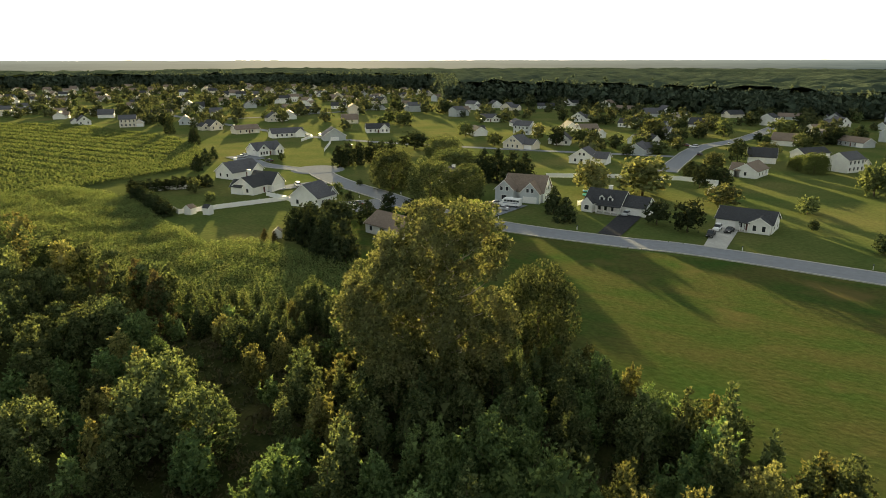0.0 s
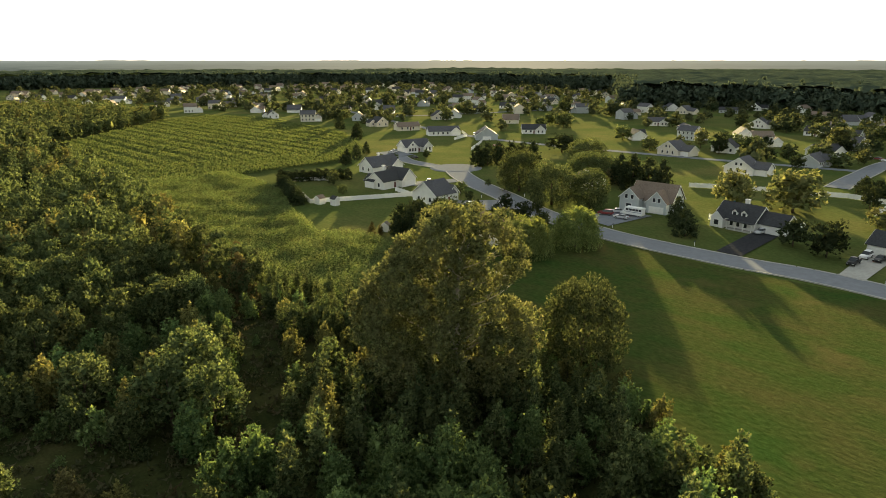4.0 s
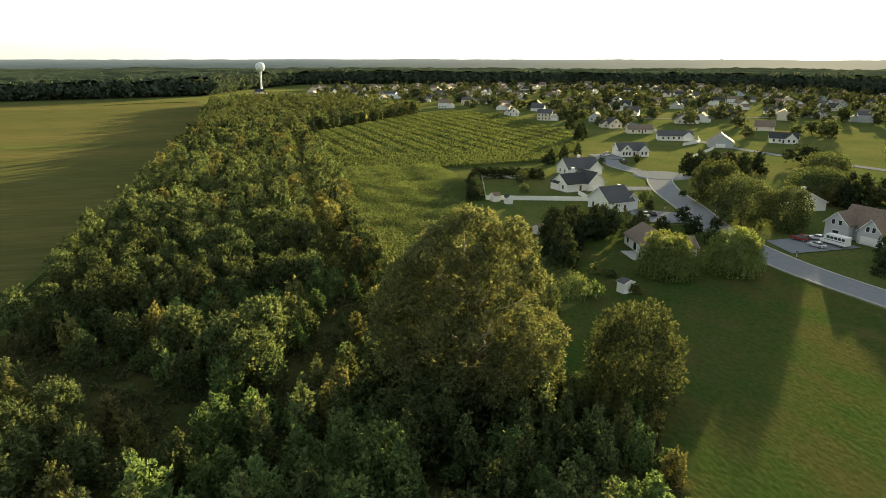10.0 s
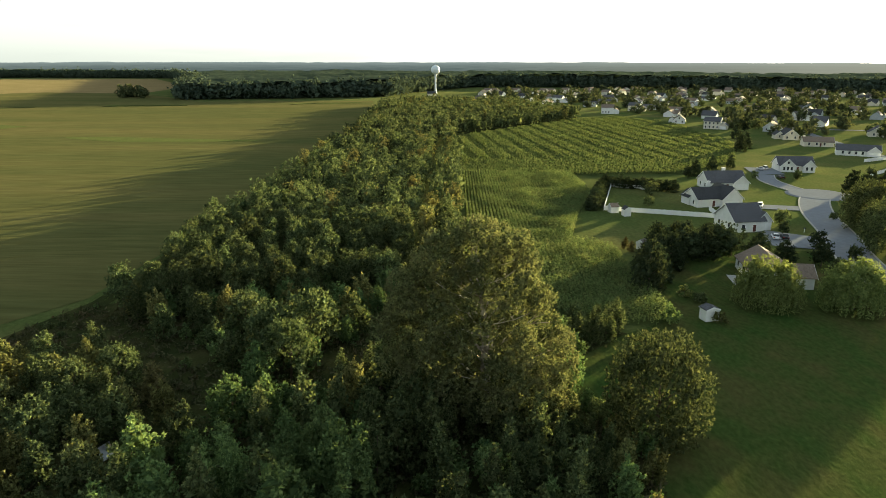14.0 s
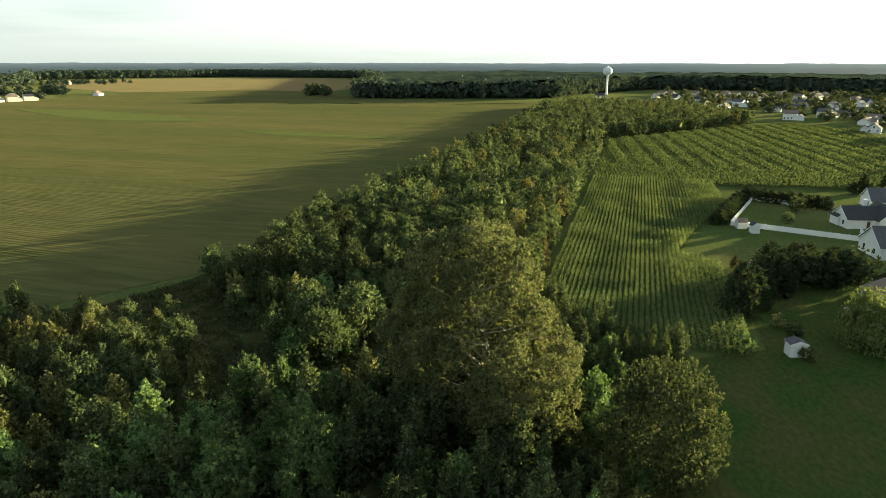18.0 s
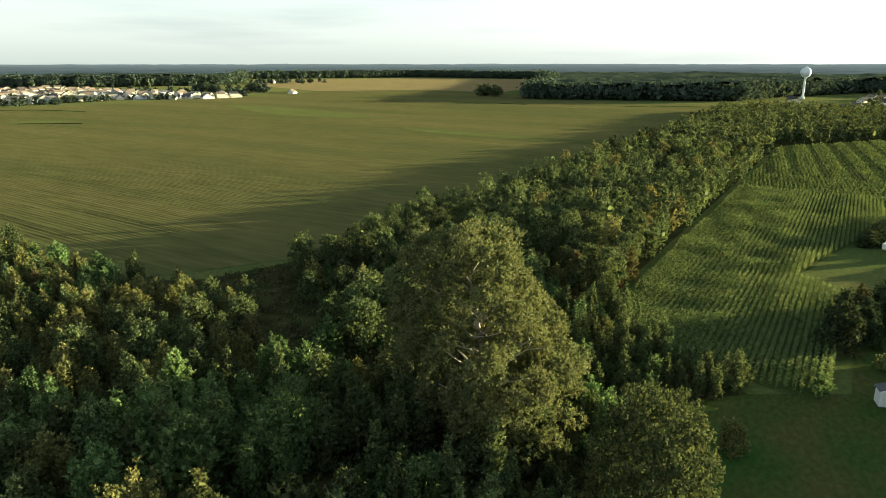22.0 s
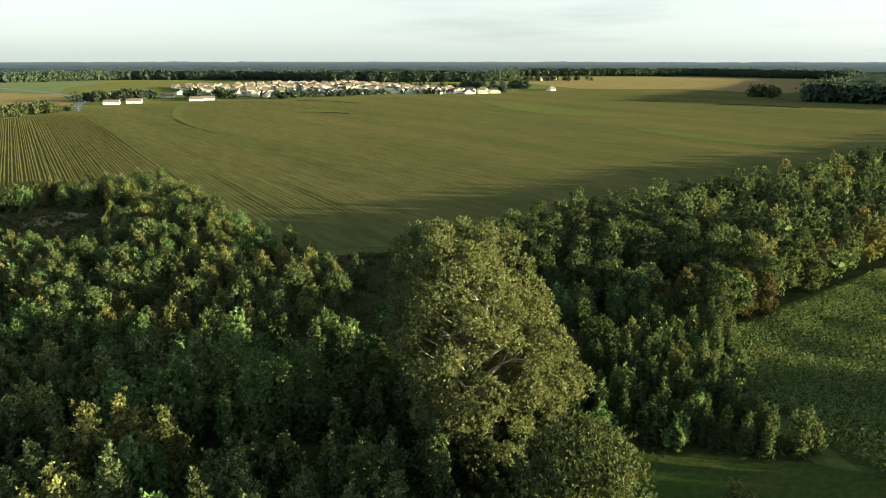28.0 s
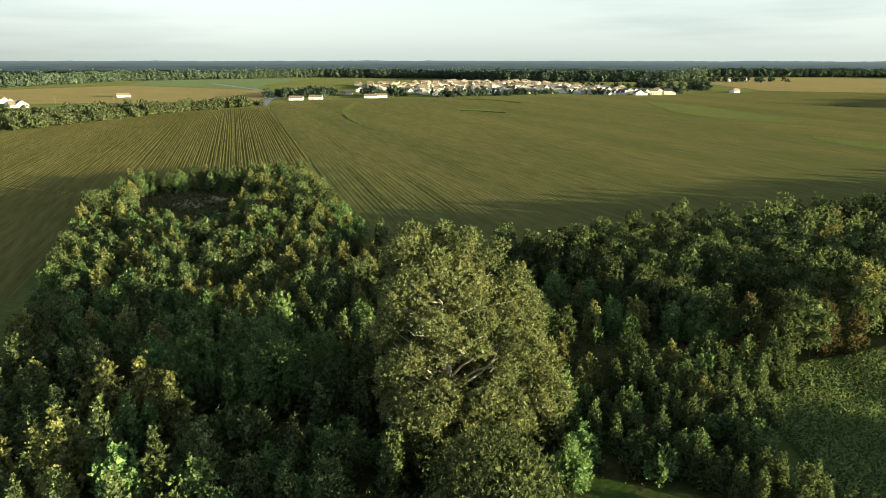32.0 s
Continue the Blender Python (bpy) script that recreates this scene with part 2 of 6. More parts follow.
CONCRETE = plain("concrete", (0.4, 0.39, 0.36), 0.9, grain=1.5, spread=0.15, gloss=0.0)
WHITE_VINYL = plain("white_vinyl", (0.8, 0.8, 0.78), 0.45, grain=0.7, spread=0.06)


def siding(name, color):
    m, n, l, p = graph(name)
    c = n.new("ShaderNodeTexCoord")
    w = n.new("ShaderNodeTexWave")
    w.wave_type, w.bands_direction, w.wave_profile = "BANDS", "Z", "SAW"
    w.inputs["Scale"].default_value, w.inputs["Distortion"].default_value = 1.6, 0.0
    l.new(c.outputs["Object"], w.inputs["Vector"])
    dirt = ramp_of(n, l, noise_of(n, l, 0.5), [(0.3, tuple(0.86 * v for v in color)), (0.7, color)])
    l.new(dirt, p.inputs["Base Color"])
    p.inputs["Roughness"].default_value = 0.6
    p.inputs["Specular IOR Level"].default_value = 0.2
    bump_of(n, l, p, w.outputs[0], 0.5, 0.03)
    return m


SIDING = [siding("siding_white", (0.78, 0.78, 0.75)), siding("siding_cream", (0.68, 0.63, 0.52)), siding("siding_grey", (0.42, 0.45, 0.46)), siding("siding_sage", (0.5, 0.54, 0.55))]
SHINGLE = [plain("shingle_grey", (0.1, 0.1, 0.11), 0.9, grain=2.5, spread=0.3, bump=0.02), plain("shingle_brown", (0.2, 0.155, 0.125), 0.9, grain=2.5, spread=0.3, bump=0.02), plain("shingle_black", (0.055, 0.057, 0.062), 0.9, grain=2.5, spread=0.3, bump=0.02)]
TRIM = plain("white_trim", (0.8, 0.8, 0.78), 0.5, grain=1, spread=0.05)
DOOR_PAINT = plain("door_paint", (0.12, 0.05, 0.04), 0.5, grain=1)
SHUTTER = plain("shutter_paint", (0.05, 0.06, 0.07), 0.6, grain=1)
PANE, _n, _l, _p = graph("window_glass")
_p.inputs["Base Color"].default_value = (0.03, 0.035, 0.04, 1)
_p.inputs["Roughness"].default_value = 0.06
RUBBER = plain("rubber", (0.02, 0.02, 0.02), 0.8, grain=5)
METAL = plain("grey_metal", (0.45, 0.46, 0.47), 0.4, 0.8, grain=2, spread=0.1)
TOWER_PAINT = plain("tower_paint", (0.72, 0.77, 0.8), 0.45, grain=0.1, spread=0.08)
POLE_WOOD = plain("pole_wood", (0.16, 0.12, 0.09), 0.9, grain=2)


# ---- building helpers ----
def mesh_of(name, verts, face_sets, material):
    """A mesh from a vertex array and arrays of faces of one size each."""
    me = bpy.data.meshes.new(name)
    verts = np.asarray(verts, dtype=np.float32)
    face_sets = [np.asarray(f, dtype=np.int32) for f in face_sets if len(f)]
    loops = np.concatenate([f.ravel() for f in face_sets])
    sizes = np.concatenate([np.full(len(f), f.shape[1], dtype=np.int32) for f in face_sets])
    me.vertices.add(len(verts))
    me.vertices.foreach_set("co", verts.ravel())
    me.loops.add(len(loops))
    me.loops.foreach_set("vertex_index", loops)
    me.polygons.add(len(sizes))
    me.polygons.foreach_set("loop_start", np.concatenate([[0], np.cumsum(sizes)[:-1]]).astype(np.int32))
    me.polygons.foreach_set("use_smooth", np.ones(len(sizes), dtype=bool))
    me.update(calc_edges=True)
    me.validate()
    me.materials.append(material)
    return me


def part(name, mesh, parent, label="", at=None):
    ob = new(name, mesh)
    ob.parent = parent
    if at is not None:
        ob.matrix_basis = at
    return tagged(ob, label)


def thing(name, label, category, m=None, group="", kind="", mesh=None):
    ob = new(name, mesh)
    if m is not None:
        ob.matrix_basis = m
    return tagged(ob, label, category, group, kind)


class Shape:
    """Collects boxes, prisms and tubes into one mesh."""

    def __init__(self):
        self.v, self.f = [], []

    def add(self, verts, faces):
        k = len(self.v)
        self.v += [tuple(p) for p in verts]
        self.f += [tuple(i + k for i in f) for f in faces]
        return self

    def box(self, x0, y0, z0, x1, y1, z1):
        return self.add([(x0, y0, z0), (x1, y0, z0), (x1, y1, z0), (x0, y1, z0), (x0, y0, z1), (x1, y0, z1), (x1, y1, z1), (x0, y1, z1)],
                        [(0, 3, 2, 1), (4, 5, 6, 7), (0, 1, 5, 4), (1, 2, 6, 5), (2, 3, 7, 6), (3, 0, 4, 7)])

    def tube(self, pts, radii, sides=8):
        rings = []
        for i, p in enumerate(pts):
            a = Vector(pts[min(i + 1, len(pts) - 1)]) - Vector(pts[max(i - 1, 0)])
            q = a.to_track_quat("Z", "Y")
            rings.append([Vector(p) + q @ Vector((radii[i] * math.cos(6.2832 * k / sides), radii[i] * math.sin(6.2832 * k / sides), 0)) for k in range(sides)])
        verts = [v for r in rings for v in r]
        faces = [(i * sides + k, i * sides + (k + 1) % sides, (i + 1) * sides + (k + 1) % sides, (i + 1) * sides + k) for i in range(len(pts) - 1) for k in range(sides)]
        faces += [tuple(range(sides - 1, -1, -1)), tuple((len(pts) - 1) * sides + k for k in range(sides))]
        return self.add(verts, faces)

    def lathe(self, profile, sides=24):
        """Turns (radius, z) pairs round the upright axis."""
        return self.tube([(0, 0, z) for r, z in profile], [r for r, z in profile], sides)

    def mesh(self, name, material, smooth=False):
        me = bpy.data.meshes.new(name)
        me.from_pydata(self.v, [], self.f)
        me.materials.append(material)
        if smooth:
            me.polygons.foreach_set("use_smooth", [True] * len(me.polygons))
        return me


# ---- foliage helpers ----
def unit(a):
    return a / np.maximum(np.linalg.norm(a, axis=1, keepdims=True), 1e-9)


def leaves(rng, places, normals, size, slim=0.6):
    """One pointed blade a leaf spray, mostly reaching upwards."""
    n = len(places)
    aim = rng.normal(size=(n, 3)) + np.array([0, 0, 0.9])
    t = unit(aim - normals * (aim * normals).sum(1, keepdims=True))
    b = np.cross(normals, t)
    s = (size * rng.uniform(0.6, 1.4, n))[:, None]
    v = np.stack([places + t * s * 1.25 + normals * s * 0.2, places - t * s * 0.6 + b * s * slim * 1.25, places - t * s * 0.6 - b * s * slim * 1.25], 1)
    return v.reshape(-1, 3), np.arange(3 * n).reshape(n, 3)


def shoots(rng, base, axis, length, size, per, slim):
    """Leafy shoots: blades spread in a spiral round each axis, the tip leaves turned up."""
    n = len(base)
    side = unit(np.cross(axis, rng.normal(size=(n, 3))))
    other = np.cross(axis, side)
    vs = []
    for j in range(per):
        u = (j + 0.4) / per
        a = j * 2.4 + rng.uniform(0, 6.28, n)
        out = side * np.cos(a)[:, None] + other * np.sin(a)[:, None]
        s = (size * rng.uniform(0.75, 1.3, n))[:, None]
        t = unit(out * (1.0 - 0.6 * u) + axis * (0.25 + 0.7 * u) + 0.2 * rng.normal(size=(n, 3)))
        nrm = axis - out * 0.3 + 0.3 * rng.normal(size=(n, 3))
        nrm = unit(nrm - t * (nrm * t).sum(1, keepdims=True))
        b = np.cross(nrm, t)
        p = base + axis * (length * u)[:, None] + out * s * (0.75 - 0.4 * u)
        vs.append(np.stack([p + t * s * 1.2, p - t * s * 0.5 + b * s * slim * 1.3, p - t * s * 0.5 - b * s * slim * 1.3], 1))
    v = np.concatenate(vs).reshape(-1, 3)
    return v, np.arange(len(v)).reshape(-1, 3)


def crown_arrays(rng, lobes, count, size, core=0.76, jitter=0.3, slim=0.6, droop=0.0, skip=2, heft=3.2, per=7, rise=0.55, reach=(1.4, 3.4)):
    """Tufts of leafy shoots over the skin of many lobes, with ragged dark hearts."""
    lobes = np.asarray(lobes, float)
    area = lobes[:, 3] * lobes[:, 4] + lobes[:, 3] * lobes[:, 5]
    n = int(count * 1.25 / per)
    pick = rng.choice(len(lobes), n, p=area / area.sum())
    d = unit(rng.normal(size=(n, 3)) + np.array([0, 0, 0.25]))
    c, r = lobes[pick, :3], lobes[pick, 3:]
    p = c + d * r * rng.uniform(0.72, 1.0, (n, 1))
    keep = np.ones(n, bool)
    for lobe in lobes:
        keep &= (((p - lobe[:3]) / lobe[3:]) ** 2).sum(1) > 0.46
    p, d, r = p[keep], d[keep], r[keep]
    axis = unit(unit(d / r) * 0.75 + jitter * rng.normal(size=p.shape) + np.array([0, 0, rise - 2.2 * droop]))
    v, f = shoots(rng, p, axis, size * rng.uniform(*reach, len(p)), size, per, slim)
    hv, hf = [v], [f]
    # older, larger sprays fill the inside of every second lobe
    k = len(v)
    for lobe in lobes[::skip]:
        r = lobe[3:].mean()
        wide = min(0.36 * r, heft * size)
        n = int(min(90, 26 * (0.36 * r / wide) ** 2))
        e = unit(rng.normal(size=(n, 3)))
        q = lobe[:3] + e * lobe[3:] * core * rng.uniform(0.35, 1.0, (n, 1))
        iv, jf = leaves(rng, q, unit(e + 0.5 * rng.normal(size=(n, 3))), wide, 0.75)
        hv.append(iv)
        hf.append(jf + k)
        k += len(iv)
    return np.concatenate(hv), [np.concatenate(hf)]


def bushy(rng, height, width, stems=6, lobes=6, base=0.03):
    """A crown of several leaders side by side, of uneven height."""
    out = []
    for i in range(stems):
        a, d = i * 2.4 + rng.uniform(-0.5, 0.5), (0.0 if i == 0 else width * rng.uniform(0.2, 0.32))
        h, w = height * (1.0 if i == 0 else rng.uniform(0.6, 0.92)), width * rng.uniform(0.4, 0.52)
        out += [(x + math.cos(a) * d, y + math.sin(a) * d, z, p, q, r) for x, y, z, p, q, r in egg(rng, h, w, base if i else 0.3, lobes, 0.3, 0.5)]
    return out


def egg(rng, height, width, base=0.12, lobes=9, point=0.6, roundness=0.42):
    """Lobes of an upright crown between base*height and height."""
    out = [(0, 0, height * (base + (1 - base) * 0.45), width * 0.3, width * 0.3, height * (1 - base) * 0.42)]
    for i in range(lobes):
        u = (i + 0.5) / lobes
        w = width / 2 * (1 - u) ** point * min(1, (u + 0.12) * 4.5) ** 0.6
        a = i * 2.4 + rng.uniform(-0.5, 0.5)
        r = max(width * 0.11, w * roundness * rng.uniform(0.8, 1.2))
        z = height * base + height * (1 - base) * u * 0.94
        out.append((math.cos(a) * max(0, w - r), math.sin(a) * max(0, w - r), z, r, r, r * rng.uniform(0.95, 1.5)))
    return out


def dome(rng, height, width, base=0.3, lobes=16):
    """Lobes of a broad round crown."""
    h, out = height * (1 - base), [(0, 0, height * (base + (1 - base) * 0.45), width * 0.36, width * 0.36, height * (1 - base) * 0.4)]
    for i in range(lobes):
        u = (i + 0.5) / lobes
        z = math.sin((u - 0.4) * 1.95)
        w = math.sqrt(max(0.05, 1 - max(-0.9, min(0.98, z)) ** 2))
        a = i * 2.4 + rng.uniform(-0.3, 0.3)
        r = width * rng.uniform(0.11, 0.21)
        out.append((math.cos(a) * w * (width / 2 - r), math.sin(a) * w * (width / 2 - r), height * base + h * (0.42 + 0.42 * z) * rng.uniform(0.93, 1.08), r, r, r * rng.uniform(0.75, 1.05)))
    return out


def trunk_mesh(rng, height, radius, material, limbs=4, spread=2.0, sides=7, name="trunk"):
    s = Shape()
    lean = rng.uniform(-0.3, 0.3, 2)
    s.tube([(0, 0, -0.1), (lean[0] * 0.3, lean[1] * 0.3, height * 0.4), (lean[0], lean[1], height * 0.92)], [radius * 1.25, radius * 0.8, radius * 0.15], sides)
    for i in range(limbs):
        a, z = i * 2.4 + rng.uniform(-0.4, 0.4), height * rng.uniform(0.25, 0.6)
        e = spread * rng.uniform(0.7, 1.1)
        s.tube([(0, 0, z), (math.cos(a) * e * 0.5, math.sin(a) * e * 0.5, z + e * 0.4), (math.cos(a) * e, math.sin(a) * e, z + e * 0.95)], [radius * 0.45, radius * 0.3, radius * 0.08], 5)
    return s.mesh(name, material, True)


PROTO = {}


def proto(key, name, category, crown, count, size, leaf, trunk_h, trunk_r, spread=1.5, bark=BARK, seed=0, **more):
    rng = np.random.default_rng(seed + 11)
    v, f = crown_arrays(rng, crown(rng), count, size, **more)
    PROTO[key] = (name, category, mesh_of("crown", v, f, leaf), trunk_mesh(rng, trunk_h, trunk_r, bark, spread=spread))


def plant(key, x, y, scale=1.0, tall=1.0, label="", group="", turn=None, z=0.0):
    name, category, crown, trunk = PROTO[key]
    turn = random.uniform(0, 360) if turn is None else turn
    if category in ("shrub", "bush"):
        root = thing(name, label, category, pose(x, y, z, 0, 0, turn) @ Matrix.Diagonal((scale, scale, scale * tall, 1)), group, mesh=crown)
        part("stem", trunk, root, "thin brown stems")
        return root
    root = thing(name, label, category, pose(x, y, z, 0, 0, turn) @ Matrix.Diagonal((scale, scale, scale * tall, 1)), group)
    part("trunk", trunk, root)
    part("crown", crown, root)
    return root


def scatter_mesh(name, templates, placements, material):
    """Many plants as one mesh: templates are (verts, [quads, tris]); placements are rows of kind, x, y, z, scale, tall, turn."""
    vs, quads, tris, k = [], [], [], 0
    for kind, x, y, z, s, tall, turn in placements:
        v, fs = templates[int(kind)]
        c, n = math.cos(turn), math.sin(turn)
        w = np.empty_like(v)
        w[:, 0], w[:, 1], w[:, 2] = x + s * (c * v[:, 0] - n * v[:, 1]), y + s * (n * v[:, 0] + c * v[:, 1]), z + s * tall * v[:, 2]
        vs.append(w)
        for f in fs:
            (quads if f.shape[1] == 4 else tris).append(f + k)
        k += len(v)
    return mesh_of(name, np.concatenate(vs), [np.concatenate(g) for g in (quads, tris) if g], material)


def inside(poly, x, y):
    hit = False
    for (x0, y0), (x1, y1) in zip(poly, poly[1:] + poly[:1]):
        if (y0 > y) != (y1 > y) and x < (x1 - x0) * (y - y0) / (y1 - y0) + x0:
            hit = not hit
    return hit


def sheet(name, poly, z, material, label, category, kind="structure"):
    """A flat field or yard as a thin slab."""
    bm = bmesh.new()
    top = [bm.verts.new((x, y, z)) for x, y in poly]
    face = bm.faces.new(top)
    bmesh.ops.triangulate(bm, faces=[face])
    bmesh.ops.recalc_face_normals(bm, faces=bm.faces)
    if bm.faces[:][0].normal.z < 0:
        bmesh.ops.reverse_faces(bm, faces=bm.faces)
    me = bpy.data.meshes.new(name)
    bm.to_mesh(me)
    bm.free()
    me.materials.append(material)
    return thing(name, label, category, kind=kind, mesh=me)


# ---- ground and fields ----
def forest_ring():
    return [(500, 560), (200, 620), (-36, 615), (-143, 605), (-322, 650), (-430, 590), (-480, 660), (-620, 820), (-850, 840), (-1050, 700), (-1180, 450), (-1230, 250), (-1230, 90), (-1090, 25), (-985, -12),
            (-900, -24), (-851, -141), (-814, -279), (-960, -330), (-1250, -420), (-1800, -700), (-1850, -1150), (-1350, -1400), (-1060, -1100), (-974, -1060), (-800, -1150), (-666, -1240),
            (-600, -1500), (-328, -1680), (113, -1500), (275, -1190), (450, -1000), (700, -700), (800, -200), (700, 300)]


RING = forest_ring()
HUB = (-50.0, 66.0)


def polar_sheet(name, radii, steps, height, keep, material):
    rr, aa = np.meshgrid(radii, np.linspace(0, 2 * math.pi, steps + 1), indexing="ij")
    x, y = HUB[0] + rr * np.cos(aa), HUB[1] + rr * np.sin(aa)
    z = height(x, y, rr)
    v = np.stack([x, y, z], -1).reshape(-1, 3)
    i, j = np.meshgrid(np.arange(len(radii) - 1), np.arange(steps), indexing="ij")
    a = i * (steps + 1) + j
    f = np.stack([a, a + steps + 1, a + steps + 2, a + 1], -1).reshape(-1, 4)
    if keep is not None:
        ok = keep(x, y).reshape(-1)
        f = f[ok[f].all(1)]
    return mesh_of(name, v, [f], material)


ground_mesh = polar_sheet("ground", np.array([0.5, 60, 150, 300, 600, 1200, 2500, 4850]), 96, lambda x, y, r: 0 * r, None, GRASS)
thing("ground", "flat grassy country land reaching the horizon", "ground", kind="structure", mesh=ground_mesh)

SCRUB_POLY = [(-66, -40), (-66, -150), (0, -150), (10, -60), (5, 0), (8, 30), (25, 64), (0, 72), (-14, 76), (-27, 83), (-43, 86), (-52, 82), (-66, 77), (-75, 84), (-84, 93), (-95, 72), (-112, 66), (-112, 58), (-100, 0), (-96, -13), (-76, -19)]
CORN_POLY = [(-87, 97), (-90, 103), (-126, 103), (-141, 104), (-149, 94), (-176, 100), (-202, 108), (-230, 117), (-257, 152), (-262, 163), (-299, 199), (-379, 230), (-503, 232), (-569, 205), (-534, 156), (-412, 65), (-112, 65), (-96, 74)]
SOY_POLY = [(-66, -36), (-100, -15), (-260, -9), (-420, -10), (-640, -16), (-800, -39), (-780, -246), (-878, -324), (-968, -400), (-1000, -560), (-860, -690), (-748, -650), (-437, -658), (-207, -699), (-103, -623), (-94, -540), (-78, -210), (-67, -65)]
ROW_POLY = [(-68, -150), (-78, -210), (-95, -597), (18, -495), (99, -390), (220, -330), (220, -12), (14, -12), (11, -60), (1, -150)]
WOODS_POLY = [(-86, -4), (-260, -2), (-420, -4), (-700, -14), (-745, 20), (-720, 110), (-640, 150), (-560, 168), (-534, 160), (-414, 62), (-110, 62), (-98, 30)]
LAWN_POLY = [(60, 158), (60, 66), (0, 72), (-14, 76), (-27, 83), (-43, 86), (-52, 82), (-66, 77), (-75, 84), (-84, 93), (-88, 99), (-92, 106), (-126, 106), (-140, 118), (-140, 160), (-125, 154), (-95, 152), (-60, 155), (-36, 160), (0, 160)]
sheet("lawn", LAWN_POLY, 0.03, LAWN, "wide mown lawn with worn brown streaks", "lawn")
sheet("scrub_ground", SCRUB_POLY, 0.05, SCRUB, "weedy brown ground under scrub", "ground")
sheet("corn_ground", CORN_POLY, 0.04, SOIL, "weedy soil between corn rows", "field")
sheet("woods_ground", [(x, y) for x, y in WOODS_POLY], 0.06, SCRUB, "leaf-littered floor of a young wood", "ground")
sheet("soybean_field", SOY_POLY, 0.08, SOY, "broad flat field of ripening golden-green soybeans", "field")
sheet("row_crop_field", ROW_POLY, 0.07, ROWCROP, "dry tan field of crops in straight rows", "field")
sheet("ripe_field", [(-103, -676), (-123, -974), (83, -1240), (260, -1109), (330, -900), (173, -721)], 0.1, TAN, "flat tan field of ripe grain", "field")
sheet("green_field", [(88, -1290), (-120, -990), (-156, -1215), (-300, -1560), (54, -1600)], 0.1, MINT, "flat blue-green field before the far wood", "field")
sheet("far_ripe_field", [(-1000, -560), (-968, -400), (-1250, -440), (-1750, -720), (-1750, -1050), (-1350, -1300), (-1000, -1000), (-860, -690)], 0.1, TAN, "distant tan field of ripe grain", "field")
# green hollows and ditches in the beans
hollow = 0.12
for poly in ([(-399, -191), (-400, -163), (-390, -104), (-384, -60), (-378, -60), (-374, -104), (-373, -142), (-386, -178)],
             [(-258, -476), (-272, -492), (-292, -494), (-304, -476), (-302, -456), (-282, -446), (-264, -454)],
             [(-720, -535), (-730, -465), (-750, -465), (-742, -535)],
             [(-639, -414), (-667, -374), (-674, -378), (-646, -418)],
             [(-682, -311), (-700, -228), (-722, -235), (-704, -318)],
             [(-725, -121), (-756, -46), (-775, -52), (-742, -128)],
             [(-517, -535), (-465, -430), (-440, -380), (-430, -319), (-450, -262), (-467, -256), (-490, -320), (-528, -448)],
             [(-334, -642), (-367, -549), (-385, -560), (-352, -650)]):
    hollow += 0.012
    sheet("wet_hollow", poly, hollow, WET, "lush green wet hollow in the bean field", "field hollow")
for i, (xa, ya, xb, yb, sag) in enumerate(((-639, -414, -667, -374, 6), (-682, -311, -700, -228, 12), (-725, -121, -756, -46, 8), (-334, -642, -367, -549, 10), (-262, -466, -290, -425, 4))):
    d = Vector((xb - xa, yb - ya))
    n = Vector((-d.y, d.x)).normalized()
    arc = [Vector((xa, ya)) + d * u + n * sag * math.sin(math.pi * u) for u in np.linspace(0, 1, 11)]
    s = Shape()
    for p, q in zip(arc, arc[1:]):
        s.add([(p.x, p.y, 0.1), (p.x + n.x, p.y + n.y, 0.6), (p.x + n.x * 2.2, p.y + n.y * 2.2, 0.1), (q.x, q.y, 0.1), (q.x + n.x, q.y + n.y, 0.6), (q.x + n.x * 2.2, q.y + n.y * 2.2, 0.1)], [(0, 1, 4, 3), (1, 2, 5, 4)])
    thing("ditch_bank", "dark weedy bank of a ditch in the beans", "ditch", kind="structure", mesh=s.mesh("ditch_bank", SCRUB))
# a winding weedy ditch, green along its bank
bed = [Vector(p) for p in ((-199, -627), (-173, -551), (-153, -474), (-145, -414), (-143, -367), (-142, -314))]
for wide, z, mat, text in ((5.0, 0.15, WET, "lush green strip along a winding ditch"), (0.9, 0.3, SCRUB, "dark bed of a winding ditch in the beans")):
    s = Shape()
    for i, (p, q) in enumerate(zip(bed, bed[1:])):
        for k in range(6):
            a, b = p.lerp(q, k / 6), p.lerp(q, (k + 1) / 6)
            u, w = (i * 6 + k) / 30, (i * 6 + k + 1) / 30
            off = 2.5 if wide < 3 else 0
            if off and u < 0.45:
                continue
            s.add([(a.x - wide * (1.1 - u) + off, a.y, z), (a.x + wide * (1.1 - u) + off, a.y, z), (b.x + wide * (1.1 - w) + off, b.y, z), (b.x - wide * (1.1 - w) + off, b.y, z)], [(3, 2, 1, 0)])
    thing("ditch", text, "ditch", kind="structure", mesh=s.mesh("ditch", mat))
